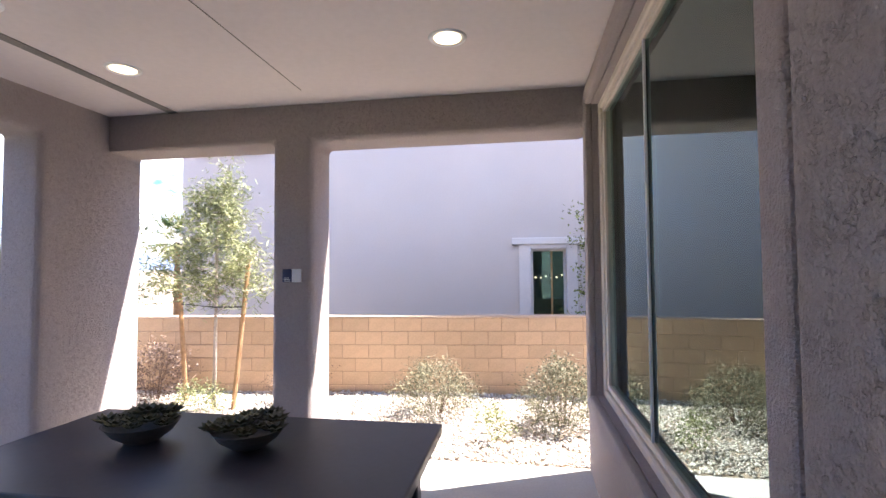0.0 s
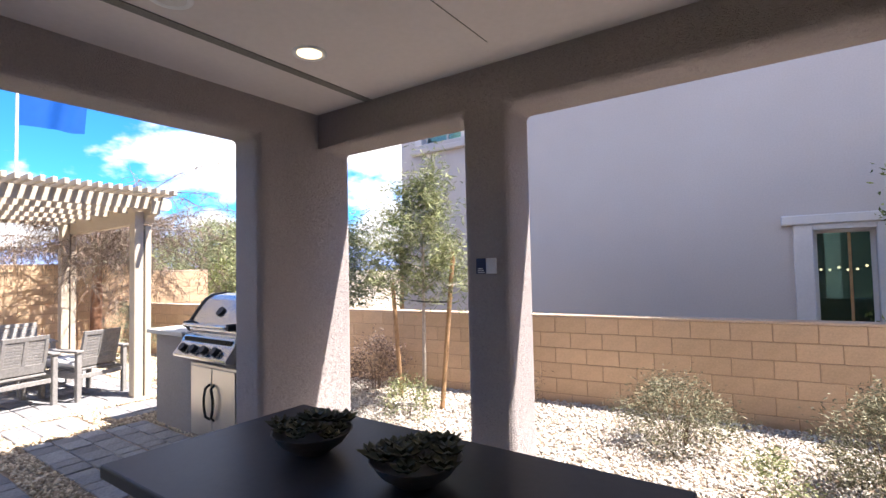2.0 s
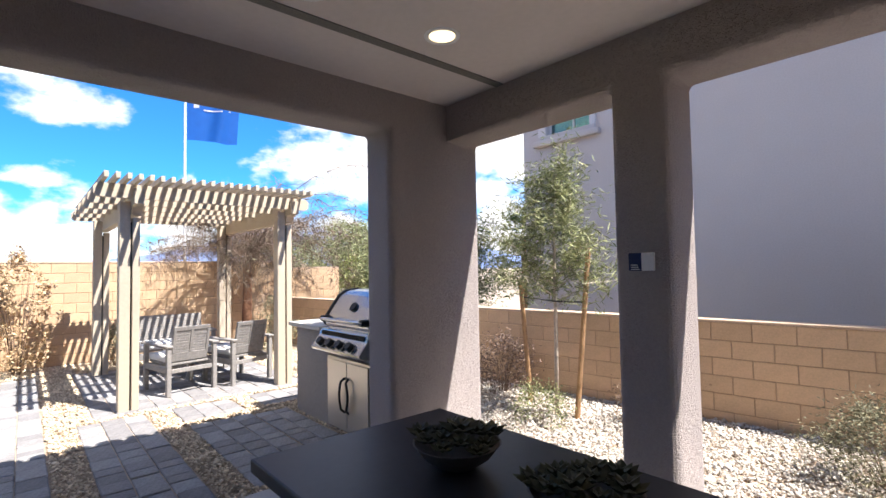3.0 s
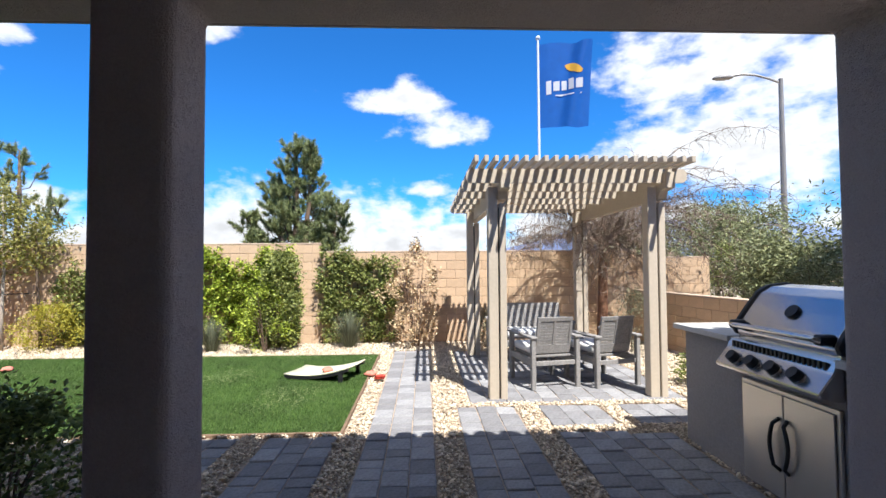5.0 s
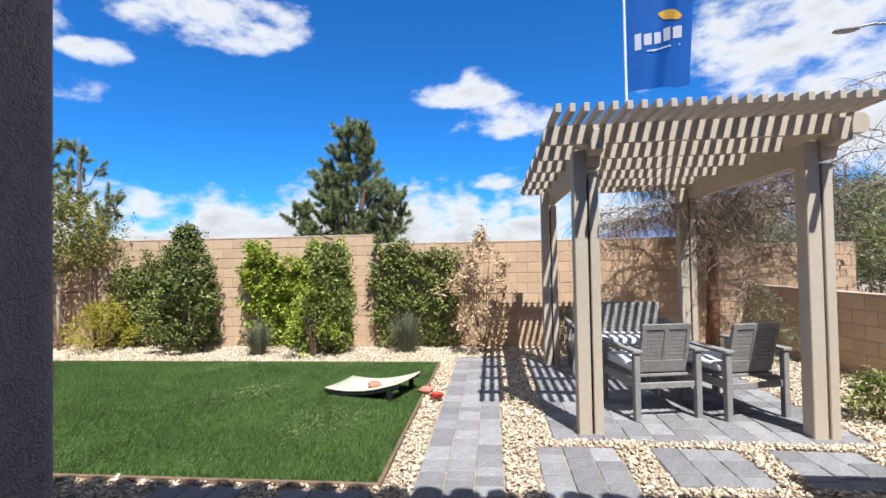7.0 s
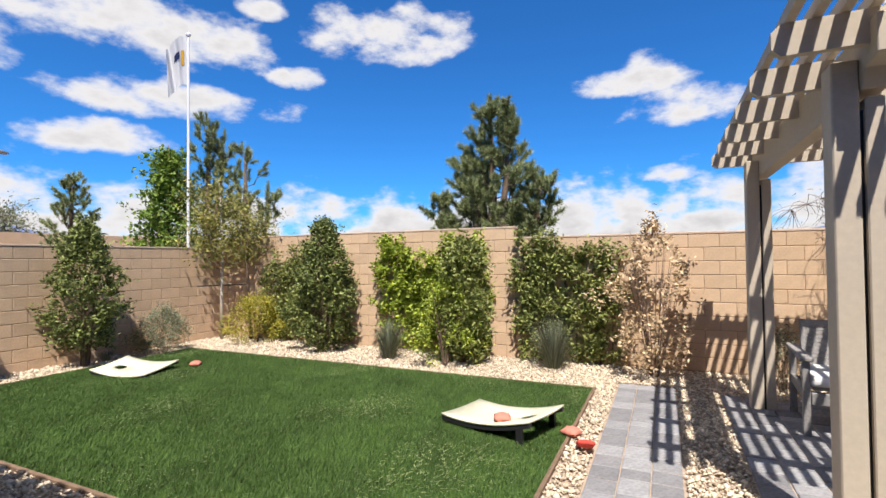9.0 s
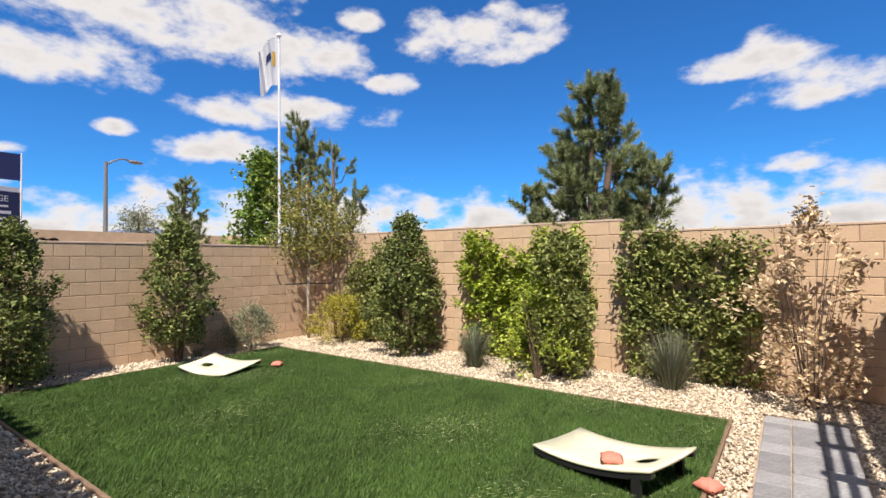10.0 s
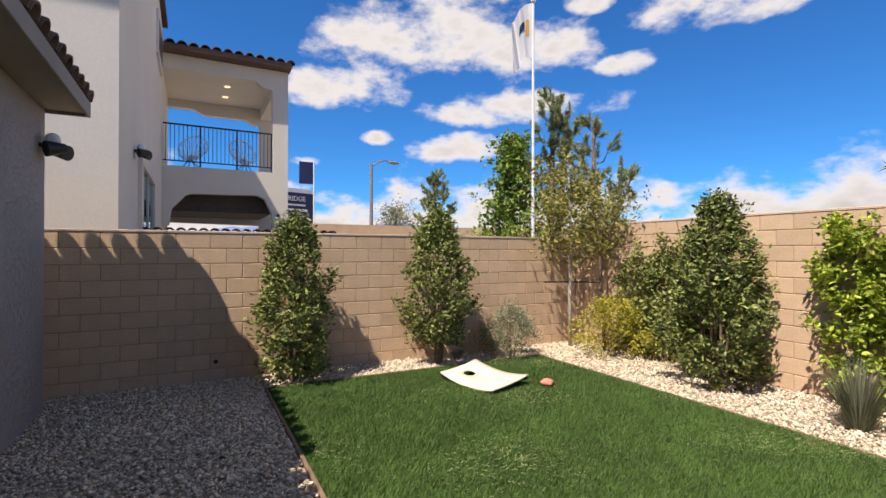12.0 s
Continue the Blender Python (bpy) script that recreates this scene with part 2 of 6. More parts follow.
M["rust_bark"] = material("rust_bark", (0.21, 0.105, 0.062), 0.95, vary=0.35, grain=22, bump=0.9, bump_scale=30)
M["pale_bark"] = material("pale_bark", (0.50, 0.43, 0.36), 0.95, vary=0.25, grain=35, bump=0.4, bump_scale=45)
M["stake"] = material("pine_stake", (0.42, 0.25, 0.13), 0.9, vary=0.2, grain=25)
M["leaf_dark"] = material("laurel_leaf", (0.11, 0.14, 0.036), 0.45, vary=0.1, grain=9, stain=0, island=0.5, tint=(0.245, 0.275, 0.085), spec=0.28, thin=0.15)
M["leaf_bright"] = material("vine_leaf", (0.20, 0.29, 0.03), 0.45, vary=0.1, grain=6, stain=0.2, stain_scale=3, island=0.45, tint=(0.44, 0.49, 0.07), thin=0.25)
M["leaf_vine"] = material("creeper_leaf", (0.155, 0.195, 0.042), 0.5, vary=0.1, grain=6, stain=0.2, stain_scale=4, island=0.45, tint=(0.31, 0.325, 0.10), thin=0.2)
M["leaf_olive"] = material("willow_leaf", (0.21, 0.235, 0.105), 0.5, vary=0.1, grain=6, stain=0.1, island=0.4, tint=(0.31, 0.325, 0.16), thin=0.25)
M["leaf_poplar"] = material("broad_leaf", (0.13, 0.23, 0.03), 0.45, island=0.4, vary=0.1, stain=0.1, tint=(0.22, 0.30, 0.05), thin=0.25)
M["leaf_autumn"] = material("olive_gold_leaf", (0.19, 0.205, 0.04), 0.5, island=0.4, vary=0.1, stain=0.1, tint=(0.35, 0.31, 0.075), thin=0.25)
M["leaf_yellow"] = material("yellow_flower", (0.50, 0.42, 0.04), 0.6, island=0.35, vary=0.1, stain=0.1, tint=(0.32, 0.31, 0.05), thin=0.2)
M["leaf_dead"] = material("dead_leaf", (0.48, 0.33, 0.18), 0.85, island=0.4, vary=0.1, stain=0.1, tint=(0.64, 0.49, 0.31), thin=0.15)
M["leaf_grey"] = material("grey_green_leaf", (0.185, 0.20, 0.11), 0.7, island=0.35, vary=0.1, stain=0.1, tint=(0.26, 0.275, 0.17), thin=0.1)
M["leaf_sage"] = material("sage_leaf", (0.15, 0.145, 0.09), 0.7, island=0.4, vary=0.1, stain=0.1, tint=(0.25, 0.235, 0.15), thin=0.1)
M["leaf_spike"] = material("spiky_grass_leaf", (0.12, 0.14, 0.085), 0.6, island=0.4, vary=0.1, stain=0.1, tint=(0.22, 0.23, 0.15), thin=0.1)
M["leaf_rust"] = material("rust_leaf", (0.25, 0.16, 0.12), 0.8, island=0.4, vary=0.1, stain=0.1, tint=(0.16, 0.12, 0.10), thin=0.1)
M["needle"] = material("pine_needle", (0.155, 0.195, 0.075), 0.6, island=0.4, vary=0.1, stain=0.15, tint=(0.33, 0.36, 0.165), thin=0.1)
M["twig"] = material("bare_twig", (0.23, 0.17, 0.13), 0.95, vary=0.2, grain=20, island=0.3)
M["flag_blue"] = material("blue_cloth", (0.005, 0.105, 0.42), 0.75, vary=0.06, grain=8, stain=0.08, thin=0.3)
M["flag_white"] = material("white_cloth", (0.72, 0.72, 0.73), 0.8, vary=0.04, thin=0.3)
M["flag_gold"] = material("gold_print", (0.62, 0.33, 0.03), 0.7, vary=0.04)
M["white_paint"] = material("white_paint", (0.75, 0.75, 0.76), 0.5, vary=0.04)
M["grey_metal"] = material("galvanised", (0.24, 0.225, 0.21), 0.55, metal=0.3, vary=0.1)
M["board_top"] = material("board_top", (0.68, 0.65, 0.48), 0.6, vary=0.05, grain=20, stain=0.08, stain_scale=5)
M["red_cloth"] = material("red_cloth", (0.62, 0.075, 0.055), 0.9, vary=0.12, grain=60)
M["pink_cloth"] = material("faded_red_cloth", (0.62, 0.22, 0.16), 0.9, vary=0.1, grain=60)
M["sign_blue"] = material("navy_panel", (0.012, 0.02, 0.085), 0.5, vary=0.05)
M["sign_red"] = material("red_panel", (0.45, 0.05, 0.04), 0.5, vary=0.05)
M["ground"] = material("desert_ground", (0.36, 0.29, 0.22), 0.97, vary=0.2, grain=3, stain=0.25, stain_scale=0.05)
M["ridge"] = material("far_ridge", (0.15, 0.20, 0.34), 1.0, vary=0.1, grain=0.004, stain=0.15, stain_scale=0.001)
# dark colour that stands in for the lack of light indoors
M["room_dimness"] = material("room_dimness", (0.10, 0.095, 0.09), 0.9, vary=0.1, grain=4)
# near-black brown that paints the shade under the balcony
M["balcony_shade"] = material("balcony_shade", (0.07, 0.058, 0.05), 0.85, vary=0.2, grain=12)
M["frame_tan"] = material("window_frame", (0.62, 0.56, 0.49), 0.5, vary=0.04)
M["blind"] = material("blind", (0.50, 0.51, 0.52), 0.7, vary=0.05)


def glass(name, colour, rough=0.0):
    m = bpy.data.materials.new(name)
    m.use_nodes = True
    p = m.node_tree.nodes["Principled BSDF"]
    p.inputs["Base Color"].default_value = (*colour, 1)
    p.inputs["Roughness"].default_value, p.inputs["Transmission Weight"].default_value, p.inputs["IOR"].default_value = rough, 1.0, 1.9
    p.inputs["Specular Tint"].default_value = (0.50, 1.0, 0.93, 1)
    return m


M["glass"] = glass("tinted_glass", (0.55, 0.68, 0.66))
def coated_glass(name, through_colour, gloss_colour, ior):
    """Solar-control glass: part seen through, part mirrored, both tinted."""
    m = bpy.data.materials.new(name)
    m.use_nodes = True
    n, l = m.node_tree.nodes, m.node_tree.links
    n.remove(n["Principled BSDF"])
    clear, gloss, mix = n.new("ShaderNodeBsdfTransparent"), n.new("ShaderNodeBsdfGlossy"), n.new("ShaderNodeMixShader")
    clear.inputs["Color"].default_value = (*through_colour, 1)
    gloss.inputs["Color"].default_value = (*gloss_colour, 1)
    gloss.inputs["Roughness"].default_value = 0.0
    sheen = n.new("ShaderNodeFresnel")
    sheen.inputs["IOR"].default_value = ior
    l.new(sheen.outputs[0], mix.inputs[0])
    l.new(clear.outputs[0], mix.inputs[1])
    l.new(gloss.outputs[0], mix.inputs[2])
    l.new(mix.outputs[0], n["Material Output"].inputs[0])
    return m


M["coated_glass"] = coated_glass("coated_glass", (0.40, 0.52, 0.49), (0.82, 1.0, 0.98), 2.4)
M["lens"] = bpy.data.materials.new("lamp_lens")
M["lens"].use_nodes = True
M["lens"].node_tree.nodes["Principled BSDF"].inputs["Emission Color"].default_value = (1.0, 0.78, 0.45, 1)
M["lens"].node_tree.nodes["Principled BSDF"].inputs["Emission Strength"].default_value = 0.75


# ---- mesh helpers ----
def link(name, bm, mat, parent=None, label="", smooth=False):
    me = bpy.data.meshes.new(name)
    bm.to_mesh(me)
    bm.free()
    if mat:
        me.materials.append(M[mat])
    if smooth:
        me.polygons.foreach_set("use_smooth", [True] * len(me.polygons))
    ob = new(name, me)
    if parent is not None:
        ob.parent = parent
    if label:
        tagged(ob, label)
    return ob


def part(name, bm, mat, parent, label="", smooth=False):
    return link(name, bm, mat, parent, label, smooth)


def thing(name, at, label, category, group="", kind="", turn=0.0):
    ob = new(name)
    ob.empty_display_size = 0.1
    ob.matrix_world = pose(*at, 0, 0, turn)
    return tagged(ob, label, category, group, kind)


def box(x0, x1, y0, y1, z0, z1, bevel=0.0, seg=1, bm=None):
    own = bmesh.new()
    bmesh.ops.create_cube(own, size=1)
    for v in own.verts:
        v.co = Vector(((x0 + x1) / 2 + v.co.x * (x1 - x0), (y0 + y1) / 2 + v.co.y * (y1 - y0), (z0 + z1) / 2 + v.co.z * (z1 - z0)))
    if bevel:
        bmesh.ops.bevel(own, geom=own.edges[:], offset=bevel, segments=seg, profile=0.5, affect="EDGES")
    if bm is None:
        return own
    merge(bm, own)
    return bm


def merge(bm, other):
    me = bpy.data.meshes.new("tmp")
    other.to_mesh(me)
    other.free()
    bm.from_mesh(me)
    bpy.data.meshes.remove(me)


def extrude(outline, axis, a, b, bevel=0.0, seg=3, keep=None):
    """A slab from a 2D outline, swept along axis from a to b."""
    bm = bmesh.new()
    put = {"x": lambda u, v, w: (w, u, v), "y": lambda u, v, w: (u, w, v), "z": lambda u, v, w: (u, v, w)}[axis]
    lo = [bm.verts.new(put(u, v, a)) for u, v in outline]
    hi = [bm.verts.new(put(u, v, b)) for u, v in outline]
    bm.faces.new(lo)
    bm.faces.new(hi)
    n = len(lo)
    for i in range(n):
        bm.faces.new((lo[i], lo[(i + 1) % n], hi[(i + 1) % n], hi[i]))
    bmesh.ops.recalc_face_normals(bm, faces=bm.faces[:])
    if bevel:
        edges = [e for e in bm.edges if keep is None or not keep(e.verts[0].co, e.verts[1].co)]
        bmesh.ops.bevel(bm, geom=edges, offset=bevel, segments=seg, profile=0.5, affect="EDGES", clamp_overlap=True)
    bmesh.ops.triangulate(bm, faces=[f for f in bm.faces if len(f.verts) > 4])
    return bm


def tube(points, radii, sides=8, bm=None):
    """A tapered round rod through points."""
    own = bmesh.new() if bm is None else bm
    rings = []
    for i, p in enumerate(points):
        p = Vector(p)
        d = (Vector(points[min(i + 1, len(points) - 1)]) - Vector(points[max(i - 1, 0)])).normalized()
        s = d.orthogonal().normalized()
        t = d.cross(s)
        rings.append([own.verts.new(p + (s * math.cos(k * math.tau / sides) + t * math.sin(k * math.tau / sides)) * radii[i]) for k in range(sides)])
    for r0, r1 in zip(rings, rings[1:]):
        # match the nearest start to avoid twist
        off = min(range(sides), key=lambda o: sum((r0[k].co - r1[(k + o) % sides].co).length for k in (0, sides // 3)))
        for k in range(sides):
            own.faces.new((r0[k], r0[(k + 1) % sides], r1[(k + 1 + off) % sides], r1[(k + off) % sides]))
    own.faces.new(rings[0][::-1])
    own.faces.new(rings[-1])
    if bm is None:
        bmesh.ops.recalc_face_normals(own, faces=own.faces[:])
    return own


def disc(x, y, z, r, h, sides=24, bevel=0.0):
    bm = bmesh.new()
    bmesh.ops.create_cone(bm, cap_ends=True, segments=sides, radius1=r, radius2=r, depth=h, matrix=Matrix.Translation((x, y, z)))
    if bevel:
        bmesh.ops.bevel(bm, geom=[e for e in bm.edges if len(e.link_faces) == 2 and any(len(f.verts) > 4 for f in e.link_faces)], offset=bevel, segments=2, affect="EDGES")
    return bm


def mesh_from(name, verts, faces, mat, parent=None, label="", smooth=False):
    me = bpy.data.meshes.new(name)
    verts, faces = np.asarray(verts, dtype=np.float32), np.asarray(faces, dtype=np.int32)
    k = faces.shape[1]
    me.vertices.add(len(verts))
    me.vertices.foreach_set("co", verts.ravel())
    me.loops.add(faces.size)
    me.loops.foreach_set("vertex_index", faces.ravel())
    me.polygons.add(len(faces))
    me.polygons.foreach_set("loop_start", np.arange(0, faces.size, k, dtype=np.int32))
    me.update(calc_edges=True)
    me.materials.append(M[mat])
    if smooth:
        me.polygons.foreach_set("use_smooth", [True] * len(faces))
    ob = new(name, me)
    if parent is not None:
        ob.parent = parent
    if label:
        tagged(ob, label)
    return ob


def leaves(rng, centres, length, width, droop=0.0, up=0.3, outward=None):
    """Folded leaves at the centres: four corners each."""
    n = len(centres)
    d = rng.normal(size=(n, 3))
    d[:, 2] = d[:, 2] * 0.7 + up - droop
    if outward is not None:
        d += outward
    d /= np.linalg.norm(d, axis=1, keepdims=True)
    s = np.cross(d, rng.normal(size=(n, 3)))
    s /= np.linalg.norm(s, axis=1, keepdims=True) + 1e-9
    nrm = np.cross(d, s)
    ln = (length * rng.uniform(0.6, 1.35, n))[:, None]
    wd = (width * rng.uniform(0.7, 1.25, n))[:, None]
    a = centres - d * ln * 0.5
    b = centres + s * wd * 0.5 + nrm * wd * 0.18
    c = centres + d * ln * 0.5 + nrm * (-0.12 * ln)
    e = centres - s * wd * 0.5 + nrm * wd * 0.18
    v = np.stack([a, b, c, e], axis=1).reshape(-1, 3)
    i = np.arange(n)[:, None] * 4
    f = np.concatenate([i + [0, 1, 2], i + [0, 2, 3]], axis=0)
    return v, f


def clumps(rng, count, spots, spread, flat=1.0):
    """count points gathered round the spots."""
    pick = rng.integers(0, len(spots), count)
    return spots[pick] + rng.normal(size=(count, 3)) * spread * np.array([1, 1, flat])


def egg(rng, n, h, w, lowest=0.05, sharp=0.8, shell=0.55, widest=0.3):
    """Points in an upright, pointed crown with an uneven outline."""
    z = rng.uniform(0, 1, n) ** 0.9
    prof = np.where(z < widest, 0.60 + 0.40 * (z / widest), np.clip((1 - z) / (1 - widest), 0, 1) ** sharp)
    a = rng.uniform(0, math.tau, n)
    turn = rng.uniform(0, math.tau)
    lump = 1 + 0.17 * np.sin(a * 3 + z * 9 + turn) + 0.13 * np.sin(a * 5 - z * 15 + 2 * turn) + 0.10 * np.sin(a * 2 + z * 23 + turn)
    r = (w / 2) * prof * lump * (shell + (1 - shell) * rng.uniform(0, 1, n) ** 0.5)
    return np.stack([np.cos(a) * r, np.sin(a) * r, lowest + z * (h - lowest)], axis=1)


def stems(rng, h, w, count, thick, reach=0.8, base=0.04, sides=5):
    bm = bmesh.new()
    for _ in range(count):
        a, r = rng.uniform(0, math.tau), rng.uniform(0.1, 0.5) * w * reach
        top = h * rng.uniform(0.5, 0.95)
        p0 = (math.cos(a) * base, math.sin(a) * base, -0.03)
        p1 = (math.cos(a) * r * 0.5, math.sin(a) * r * 0.5, top * 0.5)
        p2 = (math.cos(a) * r, math.sin(a) * r, top)
        tube([p0, p1, p2], [thick, thick * 0.7, thick * 0.25], sides, bm)
    return bm


def shrub(name, at, h, w, mat, label, seed, count=3500, length=0.05, width=0.022, stem_mat="bark", spots=160, spread=0.06, sharp=0.62, lowest=0.08, category="shrub", n_stems=7, trunk=0.012, widest=0.3, up=0.3, deep=1.0):
    rng = np.random.default_rng(seed)
    root = thing(name, at, label, category)
    part("branchwork", stems(rng, h, w, n_stems, trunk), stem_mat, root)["kind"] = "stuff"
    sp = egg(rng, spots, h * 0.97, w, lowest, sharp, widest=widest)
    sp[:, 1] *= deep
    # a few shoots stand out of the top and the sides
    shoots = sp[rng.integers(0, len(sp), max(4, spots // 14))] * rng.uniform(1.04, 1.12, (max(4, spots // 14), 1))
    c = clumps(rng, count, np.concatenate([sp, shoots]), spread)
    c[:, 2] = np.maximum(c[:, 2], 0.03)
    away = c * np.array([1, 1, 0.0])
    away = 0.9 * away / (np.linalg.norm(away, axis=1, keepdims=True) + 0.02)
    v, f = leaves(rng, c, length, width, up=up, outward=away)
    mesh_from("foliage", v, f, mat, root)["kind"] = "stuff"
    return root


def hedge(name, at, h, y0, y1, depth, mat, label, seed, count=7000, length=0.055, width=0.032):
    """A creeper trained flat against a wall, which faces +x."""
    rng = np.random.default_rng(seed)
    root = thing(name, at, label, "hedge")
    bm = bmesh.new()
    for k in range(9):
        y = y0 + (y1 - y0) * (k + 0.5) / 9
        tube([(0.0, y + rng.uniform(-.1, .1), -0.03), (0.02, y, h * 0.5), (0.03, y + rng.uniform(-.12, .12), h * 0.9)], [0.012, 0.009, 0.004], 5, bm)
    part("branchwork", bm, "bark", root)["kind"] = "stuff"
    n = 420
    y = rng.uniform(y0, y1, n)
    top = h * (0.94 + 0.05 * np.sin(y * 5 + seed) + 0.05 * np.sin(y * 13) + 0.04 * np.sin(y * 29 + seed))
    z = 0.06 + rng.uniform(0, 1, n) ** 0.85 * (top - 0.06)
    y = y + 0.07 * np.sin(z * 9 + seed) + 0.04 * np.sin(z * 23)
    x = depth * rng.uniform(0.1, 1, n) * (0.62 + 0.38 * np.sin(y * 8 + z * 6 + seed) * np.sin(z * 9 - y * 4))
    sp = np.stack([np.abs(x), y, z], axis=1)
    c = clumps(rng, count, sp, 0.042)
    c[:, 0] = np.clip(c[:, 0], 0.01, None)
    out = np.zeros((count, 3))
    out[:, 0] = 0.7
    v, f = leaves(rng, c, length, width, up=0.15, outward=out)
    mesh_from("foliage", v, f, mat, root)["kind"] = "stuff"
    return root


def tussock(name, at, h, w, mat, label, seed, count=260, blade=0.009):
    rng = np.random.default_rng(seed)
    root = thing(name, at, label, "ornamental grass")
    a = rng.uniform(0, math.tau, count)
    lean = rng.uniform(0.05, 1, count) ** 0.7 * w * 0.5
    ln = h * rng.uniform(0.55, 1.05, count)
    base = np.stack([np.cos(a) * lean * 0.18, np.sin(a) * lean * 0.18, np.full(count, -0.01)], axis=1)
    tip = np.stack([np.cos(a) * lean, np.sin(a) * lean, np.sqrt(np.maximum(ln ** 2 - lean ** 2, 0.02))], axis=1)
    mid = (base + tip) / 2 - np.stack([np.cos(a), np.sin(a), np.zeros(count)], axis=1) * lean[:, None] * 0.12
    s = np.stack([-np.sin(a), np.cos(a), np.zeros(count)], axis=1) * blade * 0.5
    v = np.stack([base - s, base + s, mid + s, mid - s, tip], axis=1).reshape(-1, 3)
    i = np.arange(count)[:, None] * 5
    f = np.concatenate([i + [0, 1, 2], i + [0, 2, 3], i + [3, 2, 4]], axis=0)
    mesh_from("blades", v, f, mat, root)["kind"] = "stuff"
    return root


# ---- ground ----
W_X, S_Y, N_Y = -10.75, -6.84, 5.5
ground = tagged(link("ground", box(-2600, 2600, -2600, 2600, -0.5, -0.06), "ground"), "dry tan desert soil reaching to the horizon", "ground", kind="structure")
bed = tagged(link("gravel_bed", box(-10.8, -4.0, S_Y - 0.05, 5.5, -0.3, -0.012), "gravel_bed"), "compacted tan grit under the decorative gravel", "ground", kind="structure")
tagged(link("gravel_bed", box(-3.99, 3.0, 3.435, 5.5, -0.3, -0.012), "gravel_bed"), "compacted tan grit beside the patio", "ground", kind="structure")
tagged(link("floor", box(-4.16, 0.6, -2.4, 3.44, -0.3, 0.0, 0.01), "concrete"), "pale grey broom-finished concrete patio slab", "floor", kind="structure")

LAWN = (-9.48, -6.05, -6.2, -0.155)
rng = np.random.default_rng(3)
lawn = tagged(link("lawn", box(*LAWN, -0.1, 0.002), "turf_base"), "rectangle of short green artificial turf", "lawn", kind="structure")
n = 330000
p = np.stack([rng.uniform(LAWN[0], LAWN[1], n), rng.uniform(LAWN[2], LAWN[3], n), np.zeros(n)], axis=1)
a = rng.uniform(0, math.tau, n)
hgt = rng.uniform(0.022, 0.042, n)
lean = np.stack([rng.normal(-0.012, 0.017, n), rng.normal(0.002, 0.017, n), hgt], axis=1)
side = np.stack([np.cos(a), np.sin(a), np.zeros(n)], axis=1) * 0.0032
v = np.stack([p - side, p + side, p + lean], axis=1).reshape(-1, 3)
f = np.arange(3 * n).reshape(-1, 3)
blades = mesh_from("blades", v, f, "turf", lawn, "green turf blades")
blades["kind"] = "stuff"
# pale thatch strands lying on the turf, in loose swirls
n = 15000
q = np.stack([rng.uniform(LAWN[0] + 0.05, LAWN[1] - 0.05, n), rng.uniform(LAWN[2] + 0.05, LAWN[3] - 0.05, n)], axis=1)
swirl = np.sin(q[:, 0] * 3.1 + np.sin(q[:, 1] * 2.3) * 1.7) + np.sin(q[:, 1] * 4.3 + q[:, 0] * 1.9)
keep = swirl + rng.normal(0, 0.5, n) > 0.55
q, swirl = q[keep], swirl[keep]
n = len(q)
a = swirl * 1.6 + rng.normal(0, 0.5, n)
ahead = np.stack([np.cos(a), np.sin(a), np.zeros(n)], axis=1) * rng.uniform(0.02, 0.05, n)[:, None]
side = np.stack([-np.sin(a), np.cos(a), np.zeros(n)], axis=1) * 0.0022
p = np.concatenate([q, rng.uniform(0.024, 0.036, n)[:, None]], axis=1)
v = np.stack([p - side, p + side, p + ahead + np.array((0, 0, 0.006))], axis=1).reshape(-1, 3)
mesh_from("strands", v, np.arange(3 * n).reshape(-1, 3), "straw", lawn, "pale straw-coloured turf strands")["kind"] = "stuff"
for x0, x1, y0, y1 in ((LAWN[0] - 0.03, LAWN[0] - 0.002, LAWN[2] - 0.03, LAWN[3] + 0.03), (LAWN[1] + 0.002, LAWN[1] + 0.03, LAWN[2] - 0.03, LAWN[3] + 0.03),
                       (LAWN[0], LAWN[1], LAWN[3] + 0.002, LAWN[3] + 0.03), (LAWN[0], LAWN[1], LAWN[2] - 0.03, LAWN[2] - 0.002)):
    tagged(link("trim", box(x0, x1, y0, y1, -0.08, 0.018, 0.004), "edging"), "thin brown edging board round the lawn", "edging", kind="structure")

# paver strips: x from, x to, y from, y to
STRIPS = [(-9.85, -4.22, 0.08, 0.63), (-6.72, -4.22, 0.87, 1.43), (-5.97, -4.22, 1.67, 2.24), (-6.72, -6.14, 1.67, 2.26), (-5.9, -4.22, 2.25, 2.60), (-6.72, -6.14, 2.46, 3.05),
          (-5.97, -4.22, -0.71, -0.16), (-5.97, -4.22, -1.50, -0.95), (-9.75, -6.86, 1.02, 3.28)]


def on_paver(x, y):
    hit = np.zeros(len(x), dtype=bool)
    for x0, x1, y0, y1 in STRIPS:
        hit |= (x > x0 - 0.012) & (x < x1 + 0.012) & (y > y0 - 0.012) & (y < y1 + 0.012)
    return hit


